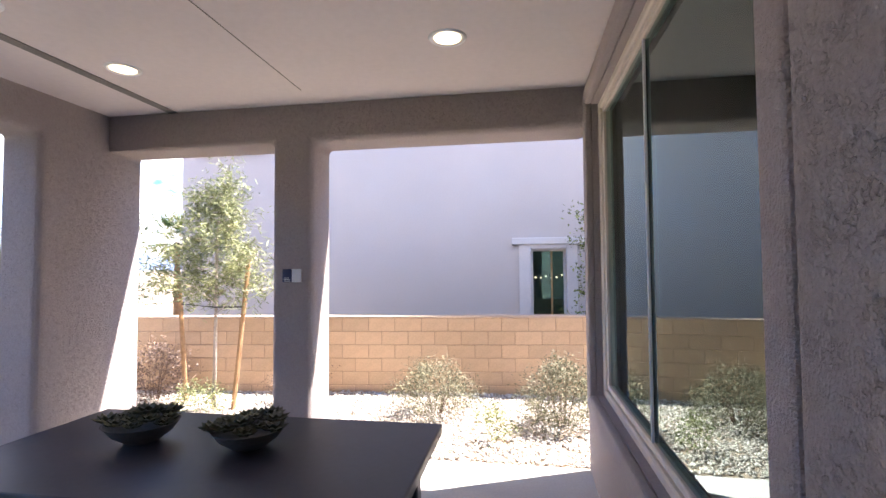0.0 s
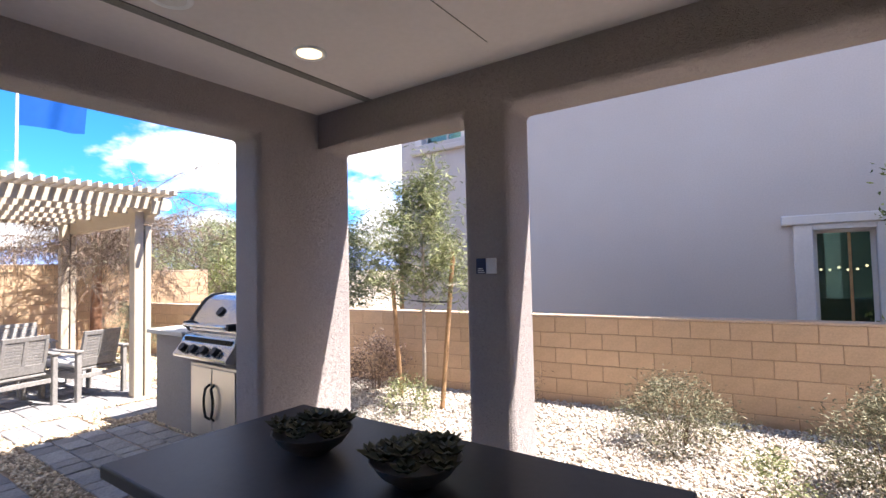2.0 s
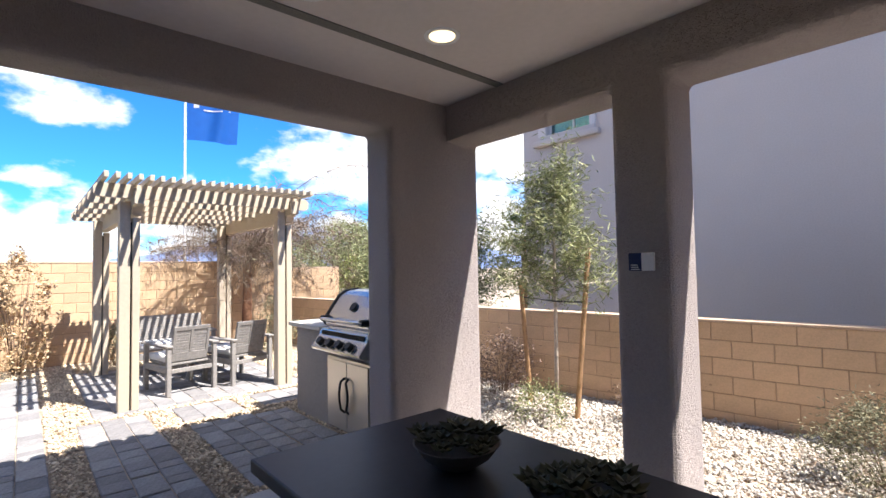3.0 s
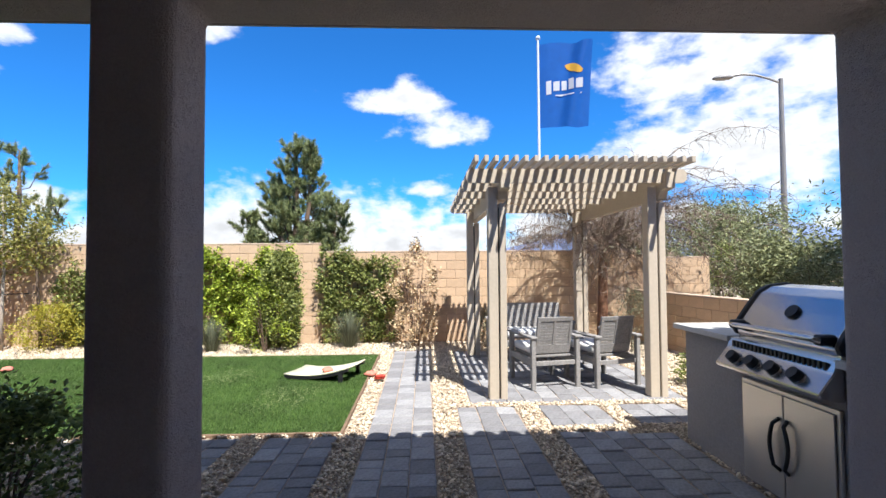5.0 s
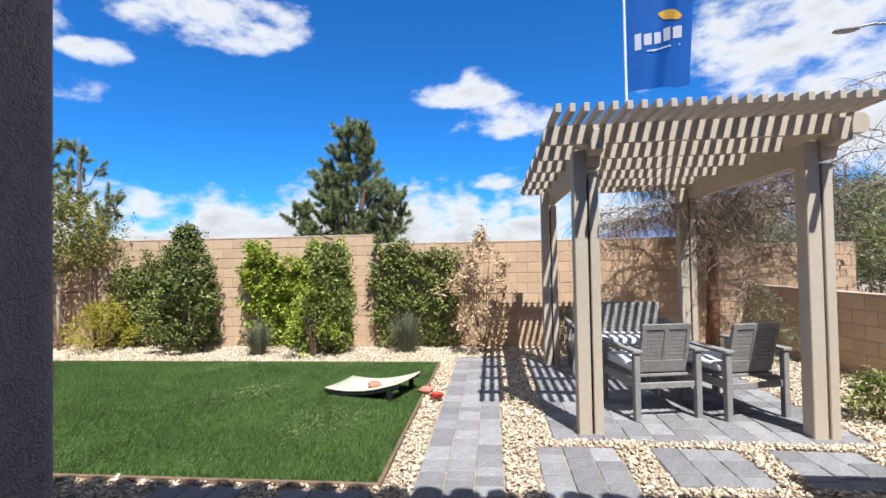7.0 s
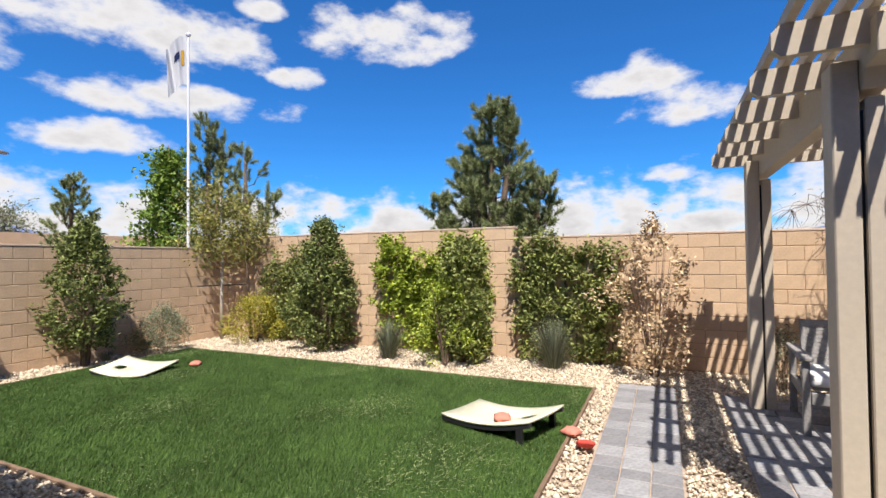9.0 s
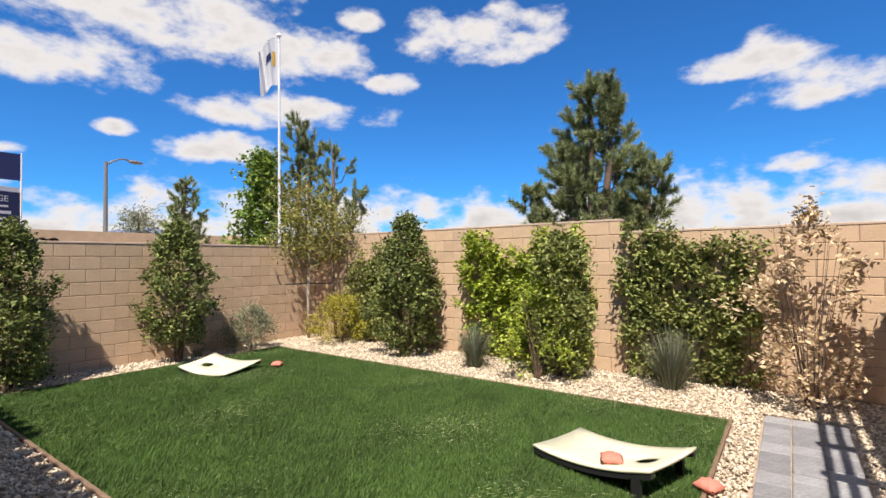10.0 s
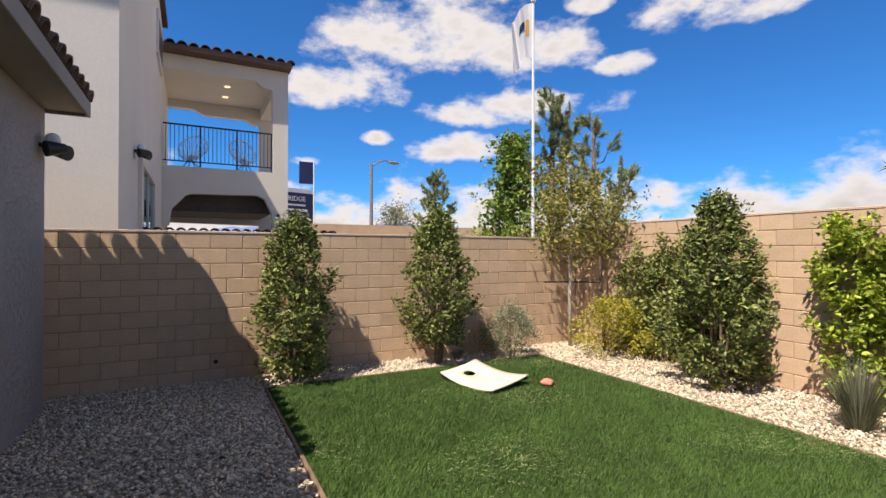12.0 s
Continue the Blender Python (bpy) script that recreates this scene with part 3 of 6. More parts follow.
# loose stones
def stones(name, regions, seed, label, dense, size, mat="gravel"):
    rng = np.random.default_rng(seed)
    pts = []
    for x0, x1, y0, y1, z in regions:
        m = int((x1 - x0) * (y1 - y0) * dense)
        pts.append(np.stack([rng.uniform(x0, x1, m), rng.uniform(y0, y1, m), np.full(m, z)], axis=1))
    c = np.concatenate(pts)
    inside = (c[:, 0] > LAWN[0] - 0.04) & (c[:, 0] < LAWN[1] + 0.04) & (c[:, 1] > LAWN[2] - 0.04) & (c[:, 1] < LAWN[3] + 0.04)
    c = c[~inside & ~on_paver(c[:, 0], c[:, 1])]
    n = len(c)
    # a crushed stone: five-sided, pointed above and below
    ang = np.arange(5) * math.tau / 5
    unit = np.concatenate([[(0.15, 0.0, 1.0)], np.stack([np.cos(ang), np.sin(ang), 0.25 * np.cos(ang * 2)], axis=1), [(-0.1, 0.1, -1.0)]])
    tri = np.array([(0, 1 + i, 1 + (i + 1) % 5) for i in range(5)] + [(6, 1 + (i + 1) % 5, 1 + i) for i in range(5)])
    k = len(unit)
    sz = size * rng.lognormal(0, 0.33, n)
    scale = np.stack([sz * rng.uniform(0.8, 1.4, n), sz * rng.uniform(0.7, 1.1, n), sz * rng.uniform(0.45, 0.8, n)], axis=1)
    a = rng.uniform(0, math.tau, n)
    warp = unit[None] * (1 + rng.uniform(-0.28, 0.28, (n, k, 1)))
    loc = warp * scale[:, None, :]
    x = loc[..., 0] * np.cos(a)[:, None] - loc[..., 1] * np.sin(a)[:, None]
    y = loc[..., 0] * np.sin(a)[:, None] + loc[..., 1] * np.cos(a)[:, None]
    z = loc[..., 2] + rng.normal(0, 0.3, n)[:, None] * loc[..., 0]
    v = np.stack([x, y, z], axis=2) + c[:, None, :]
    v[..., 2] += (rng.uniform(-0.004, 0.014, n))[:, None]
    f = (tri[None] + (np.arange(n) * k)[:, None, None]).reshape(-1, 3)
    ob = mesh_from(name, v.reshape(-1, 3), f, mat)
    return tagged(ob, label, "gravel", kind="stuff")


stones("gravel", [(-6.1, -4.16, -6.8, 3.4, 0), (-10.72, -6.1, -0.15, 5.45, 0), (-10.72, -9.4, -6.8, -0.1, 0.0), (-9.5, -6.1, -6.8, -6.1, 0)], 5, "loose tan and cream decorative gravel round the lawn", 2900, 0.0112)
stones("gravel", [(-6.1, 1.6, 3.46, 5.45, 0)], 6, "gravel along the block wall, coloured paler for its overexposed glare", 2600, 0.0112, "glare_gravel")

# ---- patio structure ----
PX0, PX1, NY0, NY1, SOFFIT, CEIL = -4.145, -3.807, 3.06, 3.42, 2.48, 2.77
seam_w = lambda a, b: (a.y > NY0 - 0.001 and b.y > NY0 - 0.001) or (a.z > 2.65 and b.z > 2.65)
wall_w = extrude([(NY0, -0.1), (2.49, -0.1), (2.49, SOFFIT), (-0.41, SOFFIT), (-0.41, -0.1), (-0.73, -0.1), (-0.73, SOFFIT), (-2.2, SOFFIT), (-2.2, -0.1), (-3.6, -0.1), (-3.6, 2.66), (NY0, 2.66)],
                 "x", PX0, PX1, 0.05, 4, seam_w)
tagged(link("wall_west", wall_w, "stucco"), "taupe rough-stucco patio wall with piers, beam and openings to the yard", "wall", kind="structure")
tagged(link("wall_west_top", box(-3.93, PX1, -2.2, NY0, 2.66, 2.82), "stucco"), "taupe stucco face of the beam under the ceiling", "wall", kind="structure")
seam_n = lambda a, b: abs(a.y - NY0) < 0.001 and abs(b.y - NY0) < 0.001 and a.x < PX1 + 0.001 and b.x < PX1 + 0.001
wall_n = extrude([(PX0, -0.1), (PX1, -0.1), (PX1, SOFFIT), (-2.37, SOFFIT), (-2.37, -0.1), (-2.04, -0.1), (-2.04, SOFFIT), (0.0, SOFFIT), (0.0, 2.9), (PX0, 2.9)], "y", NY0, NY1, 0.05, 4, seam_n)
tagged(link("wall_north", wall_n, "stucco"), "taupe rough-stucco beam on square stucco pillars along the side yard", "wall", kind="structure")
BAY_X, BAY_Y0, BAY_Y1 = -4.225, -6.44, -3.602
tagged(link("wall_bay", box(BAY_X, PX1, BAY_Y0, BAY_Y1, -0.1, 2.64, 0.03, 3), "stucco"), "taupe rough-stucco wall of a room that stands forward of the patio", "wall", kind="structure")
ceiling = tagged(link("ceiling", box(PX1, 0.0, -2.2, NY0, CEIL, CEIL + 0.1), "ceiling"), "smooth painted taupe patio ceiling", "ceiling", kind="structure")
tagged(link("trim", box(-3.255, -3.185, -2.2, NY0, CEIL - 0.006, CEIL - 0.001), "slot"), "dark perforated soffit vent strip along the ceiling", "vent", kind="structure")
tagged(link("trim", box(-2.004, -1.998, -2.2, NY0 - 0.28, CEIL - 0.003, CEIL - 0.001), "slot"), "thin dark control joint in the patio ceiling", "joint", kind="structure")
# window wall of the house
WY0, WY1, WZ0, WZ1 = 0.64, 3.0, 0.66, 2.62
bm = box(0.0, 0.22, -2.2, WY0, -0.1, 2.9)
box(0.0, 0.22, WY1, NY1, -0.1, 2.9, bm=bm)
box(0.0, 0.22, WY0, WY1, -0.1, WZ0, bm=bm)
box(0.0, 0.22, WY0, WY1, WZ1, 2.9, bm=bm)
tagged(link("wall_east", bm, "stucco"), "taupe rough-stucco house wall with a tall patio window", "wall", kind="structure")
bm = box(-0.10, 0.1, -2.0, 0.47, -0.1, 2.765, 0.075, 10)
tagged(link("wall_east_return", bm, "lace"), "heavily textured stucco wall return beside the window", "wall", kind="structure")
for y0, y1, z0, z1 in ((WY1, WY1 + 0.12, WZ0 - 0.12, WZ1 + 0.12), (WY0 - 0.11, WY0, WZ0 - 0.12, WZ1 + 0.12), (WY0, WY1, WZ1, WZ1 + 0.12), (WY0, WY1, WZ0 - 0.12, WZ0)):
    tagged(link("trim", box(-0.05, 0.0, y0, y1, z0, z1, 0.015, 2), "stucco"), "raised stucco surround of the patio window", "trim", kind="structure")
win = tagged(new("window_1"), "tall patio window with tan vinyl frame and tinted glass", "window", kind="structure")
for y0, y1, z0, z1 in ((WY0, WY0 + 0.05, WZ0, WZ1), (WY1 - 0.05, WY1, WZ0, WZ1), (WY0 + 0.05, WY1 - 0.05, WZ0, WZ0 + 0.05), (WY0 + 0.05, WY1 - 0.05, WZ1 - 0.05, WZ1)):
    part("window_frame", box(0.04, 0.12, y0, y1, z0, z1, 0.008, 1), "frame_tan", win)
for y0, y1, z0, z1 in ((WY0 + 0.051, WY0 + 0.085, WZ0 + 0.051, WZ1 - 0.051), (WY1 - 0.085, WY1 - 0.051, WZ0 + 0.051, WZ1 - 0.051), (WY0 + 0.086, WY1 - 0.086, WZ0 + 0.051, WZ0 + 0.085), (WY0 + 0.086, WY1 - 0.086, WZ1 - 0.085, WZ1 - 0.051)):
    part("sash", box(0.058, 0.102, y0, y1, z0, z1, 0.005, 1), "frame_tan", win)
part("mullion", box(0.060, 0.074, 1.885, 1.895, WZ0 + 0.086, WZ1 - 0.086, 0.003, 1), "white_paint", win, "slim pale meeting bar")
for y0, y1 in ((WY0 + 0.05, 1.885), (1.895, WY1 - 0.05)):
    pane = part("pane", box(0.076, 0.084, y0, y1, WZ0 + 0.05, WZ1 - 0.05), "coated_glass", win)
    pane.visible_shadow = False
# added inner walls, darkened in colour so that the room looks unlit
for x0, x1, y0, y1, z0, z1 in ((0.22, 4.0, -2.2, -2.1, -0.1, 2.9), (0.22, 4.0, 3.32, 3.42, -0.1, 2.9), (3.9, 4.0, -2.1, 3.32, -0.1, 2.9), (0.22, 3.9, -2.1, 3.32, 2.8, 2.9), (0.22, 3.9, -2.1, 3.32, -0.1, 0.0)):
    tagged(link("wall_room", box(x0, x1, y0, y1, z0, z1), "room_dimness"), "plain inner wall of the house, coloured dark for the dim room", "wall", kind="structure")
tagged(link("wall_back", box(PX1, 0.0, -2.3, -2.2, -0.1, 2.9), "stucco"), "taupe stucco wall closing the patio", "wall", kind="structure")

# roof: slope rising from the yard eave; a hipped end over the forward room
EX, EZ, EAVE_Y0, EAVE_Y1 = -4.38, 2.70, -3.75, 3.58
HX, HY0 = -4.515, -6.46
RISE = 2.25 / 7.38
bm = extrude([(EX, EZ), (EX, EZ + 0.05), (3.0, EZ + 2.3), (3.0, EZ + 2.2)], "y", EAVE_Y0, EAVE_Y1)
tagged(link("roof", bm, "roof_tile"), "low-pitched roof deck over patio and house", "roof", kind="structure")
bm = bmesh.new()
low = [bm.verts.new(q) for q in ((HX, HY0, EZ), (3.0, HY0, EZ), (3.0, EAVE_Y0 - 0.002, EZ), (HX, EAVE_Y0 - 0.002, EZ))]
top = [bm.verts.new(q) for q in ((HX, HY0, EZ + 0.05), (3.0, HY0, EZ + 0.05), (3.0, EAVE_Y0 - 0.002, EZ + 0.05 + 2.7 * RISE), (HX + 2.7, EAVE_Y0 - 0.002, EZ + 0.05 + 2.7 * RISE), (HX, EAVE_Y0 - 0.002, EZ + 0.05))]
bm.faces.new(low[::-1])
bm.faces.new((top[0], top[3], top[4]))
bm.faces.new((top[0], top[1], top[2], top[3]))
bm.faces.new((low[0], low[1], top[1], top[0]))
bm.faces.new((low[1], low[2], top[2], top[1]))
bm.faces.new((low[3], low[0], top[0], top[4]))
bm.faces.new((low[2], low[3], top[4], top[3], top[2]))
bmesh.ops.recalc_face_normals(bm, faces=bm.faces[:])
tagged(link("roof", bm, "roof_tile"), "hipped roof deck over the forward room", "roof", kind="structure")
for x0, x1, y0, y1 in ((EX - 0.025, EX, EAVE_Y0, EAVE_Y1), (HX - 0.025, HX, HY0 - 0.025, EAVE_Y0 - 0.003), (HX + 0.001, 3.0, HY0 - 0.025, HY0)):
    tagged(link("trim", box(x0, x1, y0, y1, EZ - 0.085, EZ + 0.05, 0.004), "fascia"), "painted fascia board under the roof tiles", "fascia", kind="structure")
tagged(link("trim", box(EX, PX0, -3.6, EAVE_Y1, EZ - 0.08, EZ - 0.065), "fascia"), "painted boxed soffit under the eave", "soffit", kind="structure")
tagged(link("trim", box(HX, PX1, HY0, EAVE_Y0 - 0.003, EZ - 0.055, EZ - 0.04), "fascia"), "painted boxed soffit round the forward room", "soffit", kind="structure")
bm = box(EX, 4.0, NY1, EAVE_Y1, 2.62, 2.68)
tagged(link("trim", bm, "fascia"), "painted soffit of the side eave", "soffit", kind="structure")
tagged(link("wall_house", box(-3.8, 4.0, BAY_Y0, -2.35, -0.1, 2.6), "stucco"), "stucco body of the house", "wall", kind="structure")


def barrel(length, r):
    bm = bmesh.new()
    ring = []
    for x, rr in ((0, r), (length, r * 0.86)):
        outer = [bm.verts.new((x, math.cos(a) * rr, math.sin(a) * rr)) for a in np.linspace(0, math.pi, 9)]
        inner = [bm.verts.new((x, math.cos(a) * rr * 0.8, math.sin(a) * rr * 0.8)) for a in np.linspace(0, math.pi, 9)]
        ring.append((outer, inner))
    (o0, i0), (o1, i1) = ring
    for k in range(8):
        bm.faces.new((o0[k], o0[k + 1], o1[k + 1], o1[k]))
        bm.faces.new((i0[k + 1], i0[k], i1[k], i1[k + 1]))
        bm.faces.new((o0[k + 1], o0[k], i0[k], i0[k + 1]))
        bm.faces.new((o1[k], o1[k + 1], i1[k + 1], i1[k]))
    bmesh.ops.recalc_face_normals(bm, faces=bm.faces[:])
    return bm


roof_tiles = tagged(new("roof_tiles"), "brown barrel clay tiles along the eave", "roof tiles", kind="structure")
first = part("tile", barrel(0.42, 0.09), "roof_tile", roof_tiles, smooth=True)
slope = math.degrees(math.atan2(2.25, 7.47))
spots = []
for row in range(20):
    for y in np.arange(EAVE_Y0 + 0.11, EAVE_Y1 - 0.05, 0.215):
        spots.append((row, pose(EX - 0.035 + row * 0.36, y, EZ + 0.06 + row * 0.1085 + (0.006 * math.sin(y * 9) if row < 3 else 0), 0, -slope, 0)))
for row in range(7):
    for y in np.arange(HY0 + 0.07 + row * 0.36, EAVE_Y0, 0.215):
        spots.append((row, pose(HX - 0.035 + row * 0.36, y, EZ + 0.06 + row * 0.1085 + (0.006 * math.sin(y * 9) if row < 3 else 0), 0, -slope, 0)))
    for x in np.arange(HX + 0.09 + row * 0.36, 3.0, 0.215):
        spots.append((row, pose(x, HY0 - 0.035 + row * 0.36, EZ + 0.06 + row * 0.1085, 0, -slope, 90)))
unit = np.array([v.co[:] for v in first.data.vertices])
quads = np.array([p.vertices[:] for p in first.data.polygons])
first.matrix_world = spots[0][1]
vs, fs = [], []
for row, m in spots[1:]:
    if row < 3:
        o = new("tile", first.data)
        o.parent = roof_tiles
        o.matrix_world = m
    else:
        fs.append(quads + len(vs) * len(unit))
        vs.append(unit @ np.array(m.to_3x3()).T + np.array(m.translation))
rest = mesh_from("tile_field", np.concatenate(vs), np.concatenate(fs), "roof_tile", roof_tiles)
rest["kind"] = "stuff"

# ---- yard walls of concrete block ----
BL, BH, BT = 0.325, 0.1625, 0.15
block_mesh = {}


def block(length):
    key = round(length, 2)
    if key not in block_mesh:
        bm = box(0, length - 0.007, -0.003, BT + 0.003, 0, BH - 0.007, 0.004, 1)
        me = bpy.data.meshes.new("brick")
        bm.to_mesh(me)
        bm.free()
        me.materials.append(M["block"])
        block_mesh[key] = me
    return block_mesh[key]


def block_wall(name, start, yaw, length, tops, label, single=(0.0, 99.0)):
    """Running-bond wall along its own x from start; tops: (from, height) steps; single: the stretch whose blocks are parts."""
    root = tagged(new(name), label, "block wall", kind="structure")
    root.matrix_world = pose(*start, 0, 0, yaw)
    ends = [s for s, _ in tops[1:]] + [length]
    far_v, far_f = [], []
    for (s, top), e in zip(tops, ends):
        part("core", box(s, e, 0.003, BT - 0.003, -0.3, top - 0.004), "mortar", root)
        part("cap", box(s, e + (0.004 if e < length else 0), -0.008, BT + 0.008, top - 0.004, top + 0.022, 0.004), "cap", root)
        course, z = 0, top - BH
        while z > -BH + 0.03:
            x = -BL / 2 if course % 2 else 0.0
            while x < e - 0.03:
                a, b = max(x, s), min(x + BL, e)
                if b - a > 0.04:
                    if single[0] <= a <= single[1]:
                        o = new("brick", block(b - a))
                        o.parent = root
                        o.location = (a, 0, z)
                    else:
                        me = block(b - a)
                        far_f += [[i + len(far_v) for i in p.vertices] for p in me.polygons if len(p.vertices) == 4]
                        far_v += [(v.co.x + a, v.co.y, v.co.z + z) for v in me.vertices]
                x += BL
            course, z = course + 1, z - BH
    if far_v:
        rest = mesh_from("brickwork", far_v, far_f, "block", root)
        rest.data.polygons.foreach_set("use_smooth", [False] * len(far_f))
        rest["kind"] = "stuff"
    return root


# ---- neighbours' houses ----
HY = 7.2
house_n = thing("neighbour_house", (0, HY, 0), "two-storey grey stucco house behind the side wall", "house")
bm = bmesh.new()
WX0, WX1, WZB, WZT = -0.34, 0.20, 0.45, 1.80
UX0, UX1, UZB, UZT = -5.85, -5.0, 3.68, 4.9
cuts = sorted({-6.35, WX0, WX1, UX0, UX1, 9.0})
zs = sorted({-0.5, WZB, WZT, UZB, UZT, 6.4})
for a, b in zip(cuts, cuts[1:]):
    for c, d in zip(zs, zs[1:]):
        if (a >= WX0 - 1e-6 and b <= WX1 + 1e-6 and c >= WZB - 1e-6 and d <= WZT + 1e-6) or (a >= UX0 - 1e-6 and b <= UX1 + 1e-6 and c >= UZB - 1e-6 and d <= UZT + 1e-6):
            continue
        box(a, b, 0, 0.2, c, d, bm=bm)
bmesh.ops.remove_doubles(bm, verts=bm.verts[:], dist=1e-4)
part("wall", bm, "north_stucco", house_n)
part("wall", box(-6.35, -6.15, 0.2, 9, -0.5, 6.4), "north_stucco", house_n)
part("wall", box(-6.15, 9.0, 8.8, 9.0, -0.5, 6.4), "north_stucco", house_n)
part("wall", box(8.8, 9.0, 0.2, 8.8, -0.5, 6.4), "north_stucco", house_n)
part("roof", extrude([(-0.4, 6.4), (4.5, 7.9), (9.4, 6.4)], "x", -6.8, 9.4), "roof_tile", house_n, "brown tiled hip roof")
for x0, x1, z0, z1, pane_mat in ((WX0, WX1, WZB, WZT, "glass"), (UX0, UX1, UZB, UZT, "glass")):
    w = part("window", box(x0, x1, 0.10, 0.13, z0, z0 + 0.04), "white_trim", house_n)
    part("frame", box(x0, x0 + 0.04, 0.09, 0.13, z0 + 0.04, z1), "white_trim", w)
    part("frame", box(x1 - 0.04, x1, 0.09, 0.13, z0 + 0.04, z1), "white_trim", w)
    part("frame", box(x0 + 0.04, x1 - 0.04, 0.09, 0.13, z1 - 0.04, z1), "white_trim", w)
    part("mullion", box((x0 + x1) / 2 + 0.04, (x0 + x1) / 2 + 0.065, 0.09, 0.13, z0 + 0.04, z1 - 0.04), "stake" if z0 < 1 else "white_trim", w)
    part("pane", box(x0 + 0.04, x1 - 0.04, 0.107, 0.113, z0 + 0.04, z1 - 0.04), "glass", w)
    # flat dark panel added as the unlit room behind the pane
    part("room", box(x0 - 0.2, x1 + 0.2, 1.2, 1.25, z0 - 0.3, z1 + 0.3), "room_dimness", w)
# glowing balls on a wire, added for a chandelier's bright dots
bulbs = part("string_light", tube([(-0.5, 0.6, 1.40), (-0.1, 0.6, 1.33), (0.4, 0.6, 1.41)], [0.004] * 3, 5), "black", house_n, "small glowing balls standing in for a chandelier's bright dots")
for k in range(9):
    b = bmesh.new()
    bmesh.ops.create_uvsphere(b, u_segments=8, v_segments=6, radius=0.016, matrix=Matrix.Translation((-0.42 + 0.085 * k, 0.6, 1.365 - 0.03 * math.sin(k * 0.39) + (0.03 if k % 3 == 1 else 0))))
    part("bulb", b, "lens", bulbs)
part("trim", box(-0.63, 0.47, -0.07, 0.0, 1.86, 1.97, 0.012), "white_trim", house_n, "white foam window head")
part("trim", box(-0.52, WX0, -0.04, 0.0, 0.3, 1.86, 0.008), "white_trim", house_n)
part("trim", box(WX1, 0.36, -0.04, 0.0, 0.3, 1.86, 0.008), "white_trim", house_n)
part("trim", box(WX0, WX1, -0.04, 0.0, 1.80, 1.86), "white_trim", house_n)
part("sill", box(-6.08, -4.82, -0.10, 0.0, 3.50, 3.60, 0.02, 2), "north_stucco", house_n, "stucco-coated window sill")
part("sill", box(-6.0, -4.9, -0.05, 0.0, 3.60, 3.68, 0.01, 1), "north_stucco", house_n)
part("trim", box(-6.0, UX0, -0.04, 0.0, 3.68, 5.0), "white_trim", house_n)
part("trim", box(UX1, -4.9, -0.04, 0.0, 3.68, 5.0), "white_trim", house_n)

# southern neighbour with balcony
SX, SYN, SYB = -4.62, -7.65, -16.0
house_s = thing("neighbour_house", (0, 0, 0), "two-storey cream stucco house with covered corner balcony and tiled roof", "house")
bm = box(SX, 6.0, SYN - 8.3, SYN, -0.3, 7.6)
part("wall", bm, "south_stucco", house_s)
part("roof", extrude([(SX - 0.12, 7.55), (SX - 0.12, 7.7), (1.5, 9.3), (6.4, 7.7), (6.4, 7.55)], "y", SYN - 8.7, SYN + 0.85), "roof_tile", house_s, "brown clay-tile main roof")
BX0, BX1 = -7.90, SX - 0.002
# balcony front: an outline with chamfered openings
front = [(BX0, -0.3), (BX0, 6.75), (BX1, 6.75), (BX1, 6.36), (-7.0, 6.36), (-7.15, 6.22), (-7.45, 6.15), (-7.48, 3.72), (BX1, 3.72), (BX1, 2.1), (-4.80, 2.1), (-4.86, 2.55), (-5.18, 2.92), (-5.35, 2.98), (-7.05, 3.02), (-7.25, 2.92), (-7.44, 2.5), (-7.50, 2.1), (-7.50, -0.3)]
part("wall", extrude(front, "y", SYB - 0.25, SYB), "south_stucco", house_s, "balcony front with chamfered openings")
back_outline = [(BX0, -0.3), (BX0, 6.75), (BX1, 6.75), (BX1, 6.2), (-5.4, 6.2), (-5.7, 6.05), (-7.0, 6.05), (-7.3, 5.9), (-7.48, 5.9), (-7.48, 3.72), (BX1, 3.72), (BX1, 2.35), (-7.48, 2.3), (-7.48, -0.3)]
part("wall", extrude(back_outline, "y", SYB - 3.6, SYB - 3.35), "south_stucco", house_s)
part("wall", box(SX, -0.5, SYB - 3.6, SYN - 8.31, -0.3, 7.5), "south_stucco", house_s)
part("balcony_floor", box(BX0 + 0.4, BX1, SYB - 3.34, SYB - 0.26, 3.3, 3.7), "south_stucco", house_s)
part("balcony_ceiling", box(BX0 + 0.02, BX1, SYB - 3.34, SYB - 0.26, 6.45, 6.55), "south_stucco", house_s)
part("beam", box(BX0 + 0.001, BX0 + 0.4, SYB - 3.34, SYB - 0.26, 6.1, 6.44), "south_stucco", house_s)
part("beam", box(BX0 + 0.001, BX0 + 0.4, SYB - 3.34, SYB - 0.26, 2.85, 3.7), "south_stucco", house_s)
part("roof", extrude([(SYB + 0.4, 6.77), (SYB + 0.4, 6.9), (SYB - 3.9, 8.0), (SYB - 3.9, 6.77)], "x", BX0 - 0.05, BX1), "roof_tile", house_s, "brown tiled balcony roof")
for i, y in enumerate(np.arange(BX0 - 0.0, BX1, 0.28)):
    t = part("roof_tile", barrel(0.5, 0.13), "roof_tile", house_s, smooth=True)
    t.matrix_world = pose(y, SYB + 0.42, 6.86, 0, -14, -90)
for x, y in ((-6.3, SYB - 1.2), (-6.3, SYB - 2.3)):
    part("ceiling_light", disc(x, y, 6.44, 0.09, 0.02), "lens", house_s)
